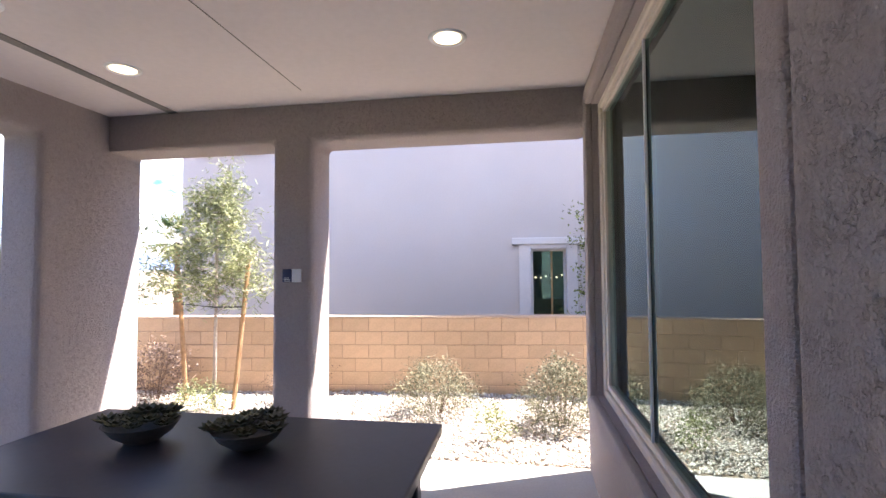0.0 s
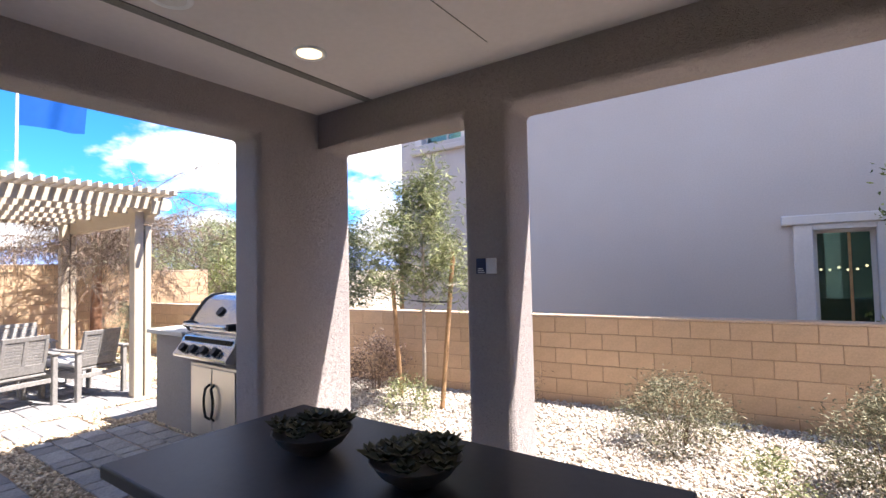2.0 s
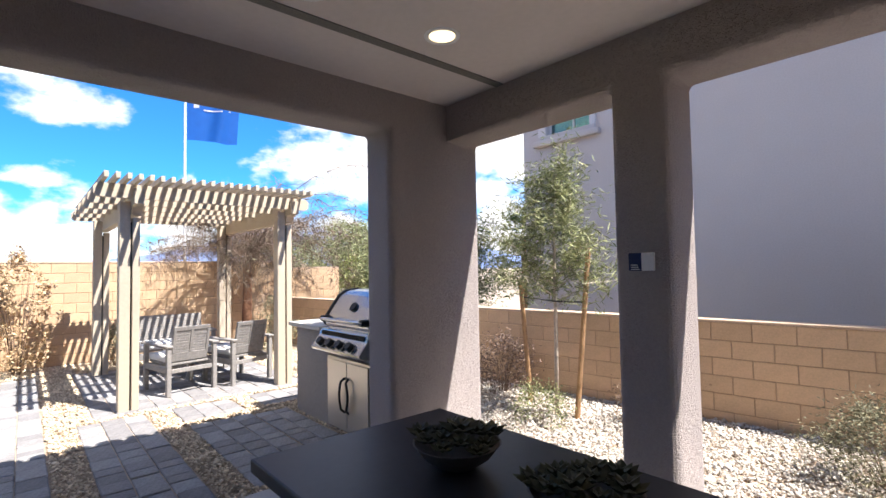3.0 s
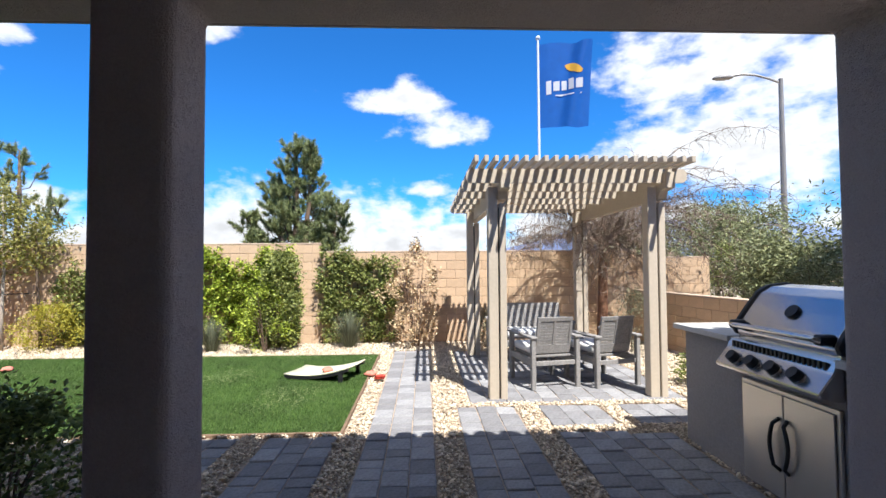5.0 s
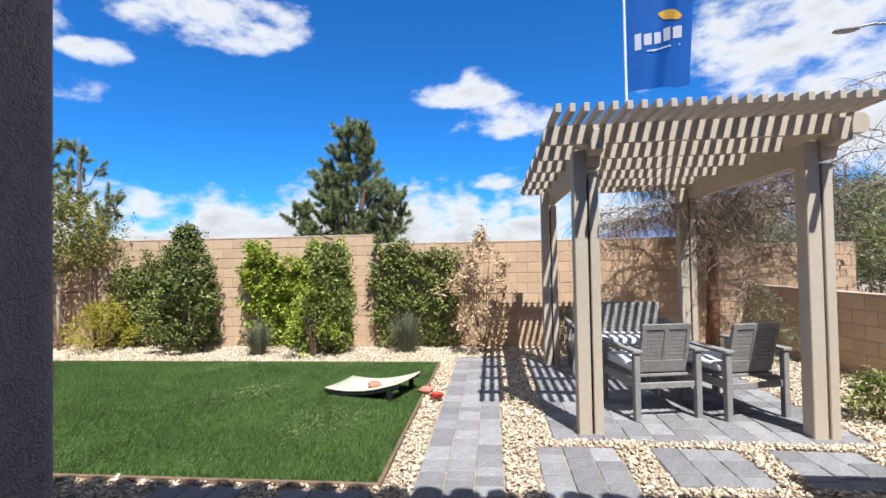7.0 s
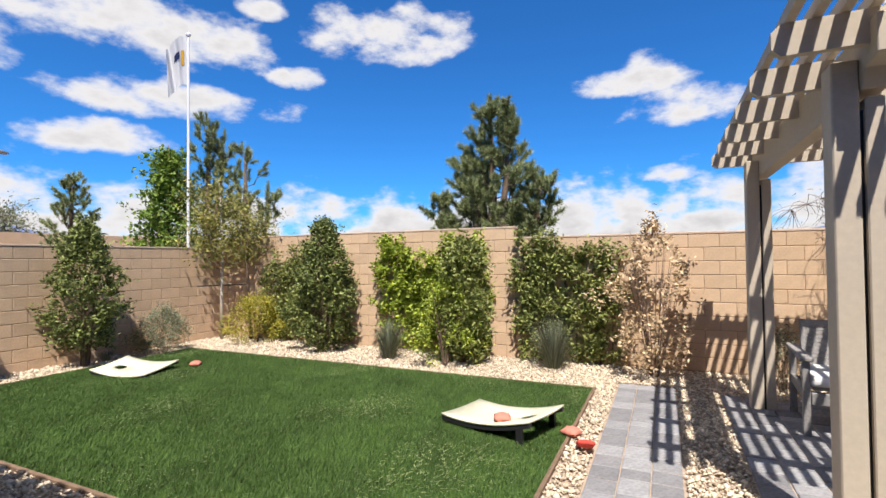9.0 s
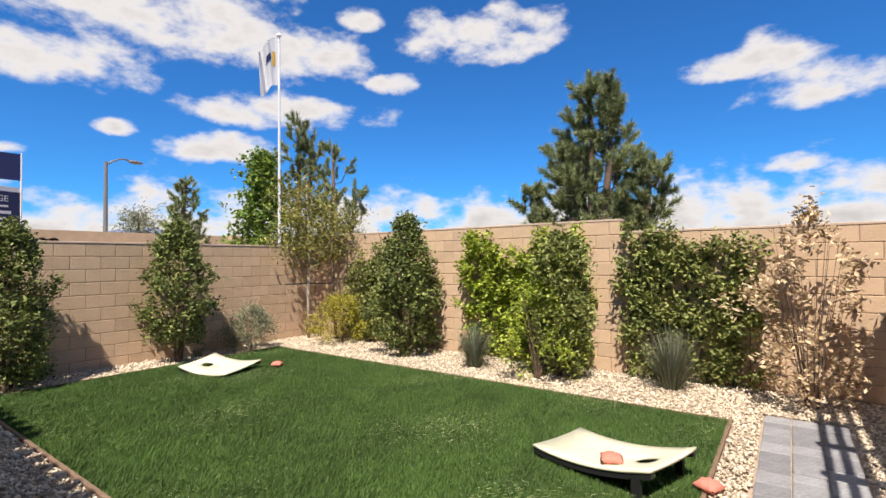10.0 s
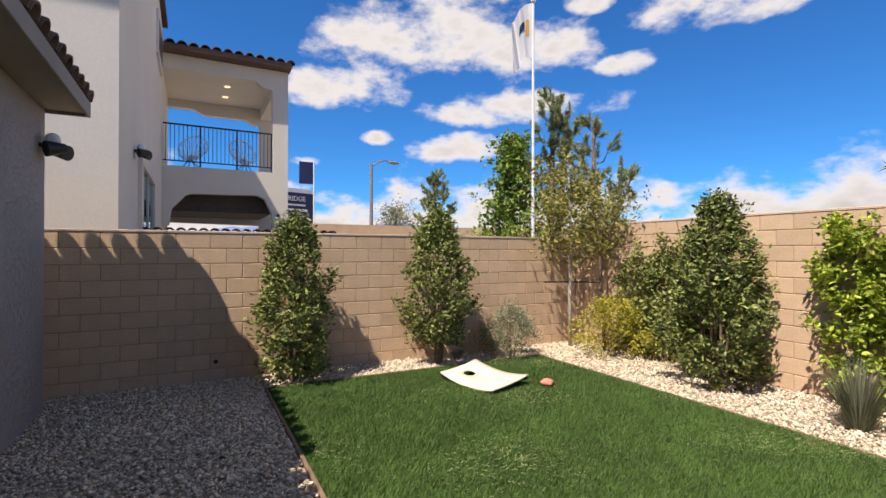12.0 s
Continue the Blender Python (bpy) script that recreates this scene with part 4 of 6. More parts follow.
# dark box added here; its colour stands in for shade
part("soffit", box(BX0 + 0.42, BX1 - 0.02, SYB - 3.3, SYB - 0.45, 2.52, 3.29), "balcony_shade", house_s, "dark box under the balcony, coloured as the shade there")
railing = part("railing", box(BX1 - 2.84, BX1 - 0.02, SYB - 0.14, SYB - 0.10, 4.86, 4.90), "black", house_s, "black metal balcony railing")
part("rail", box(BX1 - 2.84, BX1 - 0.02, SYB - 0.135, SYB - 0.105, 3.86, 3.89), "black", railing)
for k in range(27):
    x = BX1 - 2.82 + k * 0.105
    w = 0.022 if k % 9 == 0 else 0.008
    part("baluster", box(x - w, x + w, SYB - 0.12 - w, SYB - 0.12 + w, 3.72 if k % 9 == 0 else 3.89, 4.86), "black", railing)
swin = part("window", box(SX - 0.06, SX - 0.001, -12.9, -12.6, 0.9, 2.75), "south_stucco", house_s, "white-trimmed side window")
part("trim", box(SX - 0.06, SX - 0.001, -10.1, -9.8, 0.9, 2.75), "south_stucco", swin)
part("trim", box(SX - 0.065, SX - 0.001, -12.9, -9.8, 2.751, 2.95), "south_stucco", swin)
part("pane", box(SX - 0.02, SX - 0.001, -12.59, -10.11, 0.9, 2.75), "coated_glass", swin)
part("mullion", box(SX - 0.04, SX - 0.021, -11.4, -11.3, 0.9, 2.75), "white_trim", swin)
# black sheet stands in for the unlit interior
part("backing", box(SX - 0.0009, SX - 0.0004, -12.59, -10.11, 0.9, 2.75), "black", swin)
for y in (-12.9,):
    uw = part("window", box(SX - 0.05, SX - 0.001, -15.4, -13.7, 5.9, 6.9), "white_trim", house_s)
    part("pane", box(SX - 0.056, SX - 0.051, -15.2, -13.9, 6.05, 6.75), "black", uw)


def balcony_chair(x, y, turn):
    root = thing("lounge_chair", (x, y, 3.70), "round white wire lounge chair on the neighbour's balcony", "chair", "chairs on the balcony", turn=turn)
    for k in range(16):
        a = k * math.tau / 16
        rim = (0.42 * math.cos(a), 0.05 + 0.16 * math.sin(a), 0.72 + 0.38 * math.sin(a))
        part("spoke", tube([(0, -0.1, 0.38), (rim[0] * 0.6, rim[1] * 0.6 - 0.08, 0.38 + (rim[2] - 0.38) * 0.5), rim], [0.012] * 3, 5), "white_paint", root)
    part("rim", tube([(0.42 * math.cos(k * math.tau / 24), 0.05 + 0.16 * math.sin(k * math.tau / 24), 0.72 + 0.38 * math.sin(k * math.tau / 24)) for k in range(25)], [0.018] * 25, 6), "white_paint", root)
    for sx in (-1, 1):
        for sy in (-1, 1):
            part("leg", tube([(0, -0.1, 0.37), (sx * 0.28, sy * 0.25, 0.0)], [0.014, 0.012], 6), "black", root)


balcony_chair(-5.35, SYB - 0.95, 155)
balcony_chair(-6.75, SYB - 0.95, 205)

# neighbour's garden wall with a clay-tile coping
garden_wall = tagged(link("wall_garden", box(-7.72, SX - 0.01, -10.2, -10.0, -0.3, 1.68), "cap"), "tan garden wall with a clay-tile coping", "wall", kind="structure")
for k in range(19):
    t = part("roof_tile", barrel(0.34, 0.08), "roof_tile", garden_wall)
    t.matrix_world = pose(-7.68 + k * 0.165, -9.92, 1.70, 0, 0, -90)


def flood_light(at, turn, label):
    root = thing("flood_light", at, label, "wall light", turn=turn)
    part("base", disc(0, 0, 0, 0.055, 0.03, 20, 0.006), "black", root)
    bm = tube([(0, 0, 0), (0.04, 0.05, 0.03), (0.06, 0.12, 0.02)], [0.012, 0.012, 0.012], 8)
    part("arm", bm, "black", root)
    for s in (-1, 1):
        bm = bmesh.new()
        bmesh.ops.create_cone(bm, cap_ends=True, segments=18, radius1=0.04, radius2=0.068, depth=0.14, matrix=pose(0.10, s * 0.08, -0.03, 100, 0, 60 * s))
        part("lamp_head", bm, "black", root)
    bm = bmesh.new()
    bmesh.ops.create_uvsphere(bm, u_segments=16, v_segments=10, radius=0.058, matrix=Matrix.Translation((0.06, 0.02, 0.06)))
    part("sensor", bm, "white_paint", root, "white motion-sensor dome", True)
    return root


flood_light((BAY_X - 0.02, -6.27, 2.29), 180, "dark twin-head flood light on the stucco house wall")
flood_light((SX - 0.02, -9.35, 2.85), 180, "dark twin-head flood light on the neighbour's wall")

# ---- patio things ----
def downlight(x, y, lit, label):
    root = thing("ceiling_light", (x, y, CEIL), label, "recessed light")
    bm = bmesh.new()
    ring = []
    for r, z in ((0.105, -0.001), (0.10, -0.008), (0.082, -0.008), (0.072, 0.0)):
        ring.append([bm.verts.new((r * math.cos(k * math.tau / 32), r * math.sin(k * math.tau / 32), z)) for k in range(32)])
    for r0, r1 in zip(ring, ring[1:]):
        for k in range(32):
            bm.faces.new((r0[k], r0[(k + 1) % 32], r1[(k + 1) % 32], r1[k]))
    part("ring", bm, "white_paint", root, smooth=True)
    part("diffuser", disc(0, 0, -0.003, 0.074, 0.004, 32), "lens" if lit else "white_trim", root)


downlight(-0.87, 2.2, True, "round recessed ceiling light, lit warm, white ring")
downlight(-2.93, 2.25, True, "round recessed ceiling light, lit warm, white ring")
downlight(-2.98, 1.46, False, "round white ceiling speaker grille in the patio ceiling")

plaque = thing("wall_plaque", (-2.20, NY0, 1.462), "small navy and white notice plaque on the stucco pillar", "sign")
part("panel", box(-0.075, 0.0, -0.012, -0.001, -0.05, 0.05, 0.003), "sign_blue", plaque)
part("panel", box(0.001, 0.075, -0.014, -0.001, -0.05, 0.05, 0.003), "white_paint", plaque, "white paper panel")
for k in range(3):
    part("text_bar", box(-0.06, -0.02 + 0.005 * k, -0.0145, -0.0125, -0.02 - 0.012 * k, -0.015 - 0.012 * k), "white_paint", plaque)

TX0, TX1, TY0, TY1, TZ = -2.90, -0.905, 1.16, 2.16, 0.70
table = thing("dining_table", ((TX0 + TX1) / 2, (TY0 + TY1) / 2, 0), "long dark charcoal rectangular patio dining table", "table")
hx, hy = (TX1 - TX0) / 2, (TY1 - TY0) / 2
part("tabletop", box(-hx, hx, -hy, hy, TZ - 0.055, TZ, 0.008, 2), "table", table)
part("apron", box(-hx + 0.12, hx - 0.12, -hy + 0.12, hy - 0.12, TZ - 0.13, TZ - 0.056), "table", table)
for sx in (-1, 1):
    for sy in (-1, 1):
        part("leg", box(sx * (hx - 0.14) - 0.045, sx * (hx - 0.14) + 0.045, sy * (hy - 0.14) - 0.045, sy * (hy - 0.14) + 0.045, 0, TZ - 0.131, 0.006), "table", table)


def bowl(at, seed):
    rng = np.random.default_rng(seed)
    root = thing("succulent_bowl", at, "shallow dark clay bowl of green succulents on the table", "planter", "bowls on the table")
    bm = bmesh.new()
    prof = [(0.0, 0.004), (0.06, 0.0), (0.075, 0.006), (0.13, 0.045), (0.162, 0.088), (0.168, 0.092), (0.158, 0.09), (0.12, 0.06), (0.0, 0.05)]
    rings = [[bm.verts.new((r * math.cos(k * math.tau / 28), r * math.sin(k * math.tau / 28), z)) for k in range(28)] for r, z in prof]
    for r0, r1 in zip(rings, rings[1:]):
        for k in range(28):
            bm.faces.new((r0[k], r0[(k + 1) % 28], r1[(k + 1) % 28], r1[k]))
    bmesh.ops.remove_doubles(bm, verts=bm.verts[:], dist=1e-5)
    bmesh.ops.recalc_face_normals(bm, faces=bm.faces[:])
    part("bowl", bm, "bowl", root, "dark clay bowl", True)
    # rosettes of thick pointed leaves
    for j in range(14):
        a, r = j * 2.4, 0.02 + 0.13 * math.sqrt(j / 14)
        cx, cy, cz = r * math.cos(a), r * math.sin(a), 0.085 + 0.045 * (1 - r / 0.15) + rng.uniform(-.008, .012)
        bm = bmesh.new()
        size = rng.uniform(0.045, 0.085)
        for tier, (count, tilt, ln) in enumerate(((7, 0.45, 1.0), (6, 0.85, 0.8), (4, 1.2, 0.5))):
            for k in range(count):
                b = k * math.tau / count + tier * 0.4 + j
                d = Vector((math.cos(b) * math.cos(tilt), math.sin(b) * math.cos(tilt), math.sin(tilt)))
                s = Vector((-math.sin(b), math.cos(b), 0))
                u = d.cross(s)
                o = Vector((cx, cy, cz))
                p0, p1, p2 = o, o + d * size * ln * 0.55, o + d * size * ln
                w = size * 0.31
                vs = [bm.verts.new(q) for q in (p0, p1 + s * w, p1 - u * w * 0.4, p1 - s * w, p1 + u * w * 0.5, p2)]
                for f in ((0, 1, 4), (0, 4, 3), (0, 2, 1), (0, 3, 2), (5, 4, 1), (5, 3, 4), (5, 1, 2), (5, 2, 3)):
                    bm.faces.new([vs[i] for i in f])
        bmesh.ops.remove_doubles(bm, verts=bm.verts[:], dist=1e-5)
        part("succulent", bm, "succulent", root)
    return root


bowl((-2.28, 1.71, TZ), 1)
bowl((-1.73, 1.71, TZ), 2)

# ---- outdoor kitchen ----
KY, KX0 = 2.62, -5.78
counter = thing("grill_counter", (KX0, KY, 0), "stucco outdoor kitchen counter with pale slab top and steel doors", "counter")
part("body", box(0.03, 1.63, 0.02, 0.78, -0.05, 0.875, 0.015, 2), "counter_stucco", counter)
part("worktop", box(-0.04, 0.66, -0.04, 0.82, 0.877, 0.917, 0.006, 2), "slab", counter, "pale stone counter slab")
part("worktop", box(1.50, 1.63, -0.04, 0.82, 0.877, 0.917, 0.006, 2), "slab", counter)
part("worktop", box(0.66, 1.50, 0.68, 0.82, 0.877, 0.917, 0.004, 1), "slab", counter)
part("door_frame", box(0.74, 1.48, 0.0, 0.018, 0.03, 0.66, 0.004), "door_steel", counter)
for k, x0 in enumerate((0.765, 1.113)):
    d = part("door", box(x0, x0 + 0.342, -0.012, -0.001, 0.06, 0.635, 0.004), "door_steel", counter, "brushed steel cabinet door")
    s = 1 if k == 0 else -1
    hx0 = x0 + (0.315 if k == 0 else 0.027)
    pts = [(hx0 - s * 0.042 * math.sin(math.pi * i / 10), -0.045 if 0 < i < 10 else -0.012, 0.20 + 0.03 * i) for i in range(11)]
    part("handle", tube(pts, [0.011] * 11, 8), "black", d, "curved black door handle", True)

grill = thing("gas_grill", (KX0 + 1.08, KY, 0.66), "built-in stainless steel gas grill with domed lid and black knobs", "grill")
bm = extrude([(-0.03, 0.045), (-0.115, 0.06), (-0.125, 0.085), (-0.045, 0.185), (-0.02, 0.25), (0.70, 0.25), (0.70, 0.21), (0.015, 0.21), (0.015, 0.045)], "x", -0.42, 0.42, 0.006, 1)
part("control_panel", bm, "steel", grill)
part("firebox", box(-0.40, 0.40, 0.02, 0.66, 0.20, 0.30, 0.01), "steel", grill)
for k in range(4):
    x = -0.27 + k * 0.17
    kb = bmesh.new()
    bmesh.ops.create_cone(kb, cap_ends=True, segments=20, radius1=0.04, radius2=0.034, depth=0.045, matrix=pose(x, -0.105, 0.148, 51, 0, 0))
    part("knob", kb, "black", grill, "black knob")
    rg = bmesh.new()
    bmesh.ops.create_cone(rg, cap_ends=True, segments=20, radius1=0.043, radius2=0.043, depth=0.008, matrix=pose(x, -0.089, 0.137, 51, 0, 0))
    part("bezel", rg, "steel", grill)
for k in range(22):
    x = -0.36 + k * 0.034
    part("vent_slot", box(x, x + 0.016, -0.045, -0.030, 0.195, 0.235), "black", grill)
prof = [(0.02, 0.26), (0.0, 0.30), (0.03, 0.36), (0.10, 0.46), (0.17, 0.545), (0.24, 0.585), (0.36, 0.60), (0.50, 0.58), (0.60, 0.50), (0.64, 0.40), (0.65, 0.26)]
lid = part("lid", extrude(prof, "x", -0.38, 0.38, 0.01, 2), "steel", grill, "domed stainless lid", False)
for x0, x1 in ((-0.42, -0.381), (0.381, 0.42)):
    part("lid_end", extrude([(a * 1.02 - 0.01, b + 0.01) for a, b in prof], "x", x0, x1, 0.008, 1), "black", lid, "black cast lid end")
part("lid_handle", tube([(-0.36, -0.05, 0.34), (-0.3, -0.065, 0.345), (0.3, -0.065, 0.345), (0.36, -0.05, 0.34)], [0.016] * 4, 10), "steel", lid, smooth=True)
for x in (-0.34, 0.34):
    part("bracket", box(x - 0.03, x + 0.03, -0.06, 0.03, 0.315, 0.37, 0.01), "black", lid)
g = bmesh.new()
bmesh.ops.create_cone(g, cap_ends=True, segments=24, radius1=0.045, radius2=0.042, depth=0.02, matrix=pose(0, 0.085, 0.455, 52, 0, 0))
part("gauge", g, "black", lid, "round thermometer dial")

# ---- pergola ----
pergola = thing("pergola", (-6.95, 1.23, 0), "taupe painted timber pergola with slatted roof over a seating pad", "pergola")
PW, PD = 1.70, 2.42
def upright(x, y, wide, top, m="pergola"):
    return box(x, x + 0.14, y, y + wide, -0.05, top, 0.006)
for x in (-0.14, -PD - 0.14):
    for y in (0.0, PW):
        part("post", upright(x, y, 0.10, 2.22), "pergola", pergola)
        part("post", upright(x, y + 0.118, 0.07, 2.05), "pergola", pergola)
        # black strip paints the shade in the gap between the uprights
        part("spacer", box(x + 0.03, x + 0.11, y + 0.1, y + 0.118, 0, 2.0), "black", pergola)
for y in (0.0, PW):
    bm = extrude([(0.02, 2.08), (0.06, 2.16), (0.20, 2.175), (0.20, 2.335), (-PD - 0.54, 2.335), (-PD - 0.54, 2.175), (-PD - 0.4, 2.16), (-PD - 0.36, 2.08)], "y", y + 0.102, y + 0.2, 0.004, 1)
    part("beam", bm, "pergola", pergola)
RAFT = [0.11 - k * 0.58 for k in range(6)]
for x in RAFT:
    y0, y1 = -0.24, PW + 0.36
    bm = extrude([(y0 + 0.035, 2.237), (y0, 2.27), (y0, 2.345), (y0 + 0.035, 2.38), (y1 - 0.035, 2.38), (y1, 2.345), (y1, 2.27), (y1 - 0.035, 2.237)], "x", x - 0.022, x + 0.022)
    part("rafter", bm, "pergola", pergola)
slat = part("slat", box(-2.82, 0.48, -0.02, 0.02, 2.381, 2.442, 0.003), "pergola", pergola)
for k in range(1, 23):
    o = new("slat", slat.data)
    o.parent = pergola
    o.location = (0, -0.17 + k * 0.096, 0)
slat.location = (0, -0.17, 0)

# ---- seating ----
def armchair(name, at, turn, width, label, group="", cushion=True, category="chair"):
    """Faces its own +x."""
    root = thing(name, at, label, category, group, turn=turn)
    w = width / 2
    for sy in (-1, 1):
        y = sy * (w - 0.035)
        part("leg", box(-0.355, -0.30, y - 0.025, y + 0.025, 0, 0.565, 0.005), "teak", root)
        part("leg", box(0.28, 0.335, y - 0.025, y + 0.025, 0, 0.565, 0.005), "teak", root)
        part("armrest", box(-0.37, 0.37, y - 0.042, y + 0.042, 0.567, 0.595, 0.006), "teak", root)
        part("stretcher", box(-0.299, 0.279, y - 0.02, y + 0.02, 0.27, 0.34, 0.004), "teak", root)
    part("stretcher", box(-0.34, -0.31, -w + 0.066, w - 0.066, 0.265, 0.315, 0.004), "teak", root)
    part("seat_frame", box(-0.26, 0.30, -w + 0.075, w - 0.075, 0.345, 0.372, 0.005), "teak", root)
    part("seat_rail", box(0.271, 0.33, -w + 0.066, w - 0.066, 0.24, 0.329, 0.004), "teak", root)
    bl = math.radians(14)
    n_bays = max(2, round(width / 0.33))
    def back(bm):
        for v in bm.verts:
            z = v.co.z - 0.36
            v.co.x -= z * math.tan(bl)
        return bm
    b0, b1 = -w + 0.09, w - 0.09
    backrest = part("backrest", back(box(-0.25, -0.215, b0, b1, 0.755, 0.805, 0.004)), "teak", root)
    part("back_rail", back(box(-0.25, -0.215, b0, b1, 0.385, 0.49, 0.004)), "teak", backrest)
    for k in range(n_bays + 1):
        y = b0 + (b1 - b0 - 0.036) * k / n_bays
        part("back_post", back(box(-0.252, -0.213, y, y + 0.036, 0.491, 0.754, 0.004)), "teak", backrest)
    for k in range(8):
        z = 0.492 + k * 0.0328
        part("slat", back(box(-0.243, -0.222, b0 + 0.02, b1 - 0.02, z, z + 0.0300, 0.003)), "teak", backrest)
    if cushion:
        part("cushion", box(-0.212, 0.34, -w + 0.062, w - 0.062, 0.374, 0.455, 0.03, 3), "cushion", root, "white seat cushion", True)
    return root


armchair("armchair", (-7.672, 1.968, 0.0), 191, 0.61, "weathered grey teak armchair with white seat cushion on the pavers", "chairs under the pergola")
armchair("armchair", (-7.686, 2.665, 0.0), 195, 0.61, "weathered grey teak armchair with white seat cushion beside its twin", "chairs under the pergola")
armchair("garden_bench", (-9.05, 2.1, 0.0), -4, 1.22, "weathered grey teak two-seat bench with white cushion in slatted shade", category="bench")
low = thing("coffee_table", (-8.42, 2.5, 0), "low weathered grey teak slatted coffee table", "table")
for k in range(5):
    part("slat", box(-0.24, 0.24, -0.35 + k * 0.142, -0.35 + k * 0.142 + 0.13, 0.36, 0.39, 0.004), "teak", low)
for sx in (-0.2, 0.2):
    for sy in (-0.3, 0.3):
        part("leg", box(sx - 0.03, sx + 0.03, sy - 0.03, sy + 0.03, 0, 0.359, 0.004), "teak", low)

# ---- lawn game ----
def toss_board(at, turn, label, lean, L=0.43, Wd=0.27, tilt=0.0):
    root = thing("toss_board", at, label, "toss board", turn=turn)
    bm = bmesh.new()
    nu, nv, hole = 12, 8, (L - 0.17, 0.0, 0.065)
    def top(x, y):
        sag = -0.05 * (1 - (x / L) ** 2) + 0.012 * (y / Wd) ** 2
        return 0.072 + lean * (x + L) / (2 * L) + sag - tilt * y / Wd
    grid = {}
    ring = 20
    for z_off, tag in ((0.0, "t"), (-0.018, "b")):
        per = [(-L + 2 * L * i / nu, -Wd) for i in range(nu)] + [(L, -Wd + 2 * Wd * i / nv) for i in range(nv)] + [(L - 2 * L * i / nu, Wd) for i in range(nu)] + [(-L, Wd - 2 * Wd * i / nv) for i in range(nv)]
        per.sort(key=lambda q: math.atan2(q[1] - hole[1], q[0] - hole[0]))
        outer = per
        m = len(outer)
        rows = []
        for s in (0.0, 0.3, 0.65, 1.0):
            row = []
            for q in outer:
                a = math.atan2(q[1] - hole[1], q[0] - hole[0])
                hx, hy = hole[0] + hole[2] * math.cos(a), hole[1] + hole[2] * math.sin(a)
                x, y = hx + (q[0] - hx) * s, hy + (q[1] - hy) * s
                row.append(bm.verts.new((x, y, top(x, y) + z_off)))
            rows.append(row)
        for r0, r1 in zip(rows, rows[1:]):
            for k in range(m):
                bm.faces.new((r0[k], r0[(k + 1) % m], r1[(k + 1) % m], r1[k]))
        grid[tag] = rows
    for s in (0, -1):
        t, b = grid["t"][s], grid["b"][s]
        for k in range(len(t)):
            bm.faces.new((t[k], t[(k + 1) % len(t)], b[(k + 1) % len(t)], b[k]))
    bmesh.ops.recalc_face_normals(bm, faces=bm.faces[:])
    part("panel", bm, "board_top", root, "warped cream board with round hole", True)
    for sy in (-1, 1):
        y = sy * (Wd - 0.02)
        rail = bmesh.new()
        lo, hi = [], []
        for i in range(13):
            x = -L + 2 * L * i / 12
            lo.append((x, max(0.0, top(x, y) - 0.05)))
            hi.append((x, top(x, y) - 0.02))
        rail = extrude(lo + hi[::-1], "y", y - 0.015, y + 0.015)
        part("side_rail", rail, "black", root, "dark side rail")
        part("leg", box(L - 0.12, L - 0.07, y - 0.014, y + 0.014, 0, top(L - 0.1, y) - 0.02), "black", root)
    return root


toss_board((-8.05, -0.675, 0.012), 73, "warped cream bean-bag toss board lying on the turf", 0.11, 0.42, 0.26)
toss_board((-8.11, -5.40, 0.012), -76, "warped cream bean-bag toss board with round hole on the turf", 0.03, 0.38, 0.275, 0.03)


def bag(at, turn, mat, label, tall=0.03, fold=0.0):
    root = bmesh.new()
    n = 8
    for sgn in (1, -1):
        vs = [[root.verts.new((-0.065 + 0.13 * i / n, -0.065 + 0.13 * j / n, sgn * tall * max(0.0, (1 - (2 * i / n - 1) ** 2) * (1 - (2 * j / n - 1) ** 2)) ** 0.5 + fold * (i / n) ** 2 + 0.006 * math.sin(i * 2.1 + j * 1.3))) for j in range(n + 1)] for i in range(n + 1)]
        for i in range(n):
            for j in range(n):
                root.faces.new((vs[i][j], vs[i + 1][j], vs[i + 1][j + 1], vs[i][j + 1]))
    bmesh.ops.remove_doubles(root, verts=root.verts[:], dist=1e-5)
    bmesh.ops.recalc_face_normals(root, faces=root.faces[:])
    ob = link("bean_bag", root, mat, smooth=True)
    ob.matrix_world = pose(*at, 0, 0, turn)
    return tagged(ob, label, "bean bag", "bean bags")


bag((-7.90, -0.62, 0.135), 20, "pink_cloth", "faded red bean bag on the toss board by the hole")
bag((-8.05, -0.12, 0.045), 65, "pink_cloth", "faded red bean bag at the edge of the turf", 0.035)
bag((-7.80, 0.02, 0.045), 10, "red_cloth", "bright red bean bag on the gravel beside the path", 0.028, 0.05)
bag((-8.62, -4.98, 0.05), 30, "pink_cloth", "faded red bean bag on the turf", 0.035)

# black discs stand in for the dark inside of weep holes
for x in (-8.35, -5.6):
    hole = bmesh.new()
    bmesh.ops.create_cone(hole, cap_ends=True, segments=14, radius1=0.022, radius2=0.022, depth=0.02, matrix=pose(x, S_Y + 0.006, 0.2, 90, 0, 0))
    tagged(link("drain_pipe", hole, "black"), "small black disc for the dark of a weep hole in the block wall", "drain")

# ---- planting along the west and south walls ----
shrub("laurel_shrub", (-6.36, -6.42, 0), 1.82, 0.80, "leaf_dark", "dense dark green laurel shrub, pointed, against the block wall", 11, 8500, 0.06, 0.027, spots=300, spread=0.045, sharp=0.55, widest=0.38, trunk=0.016)
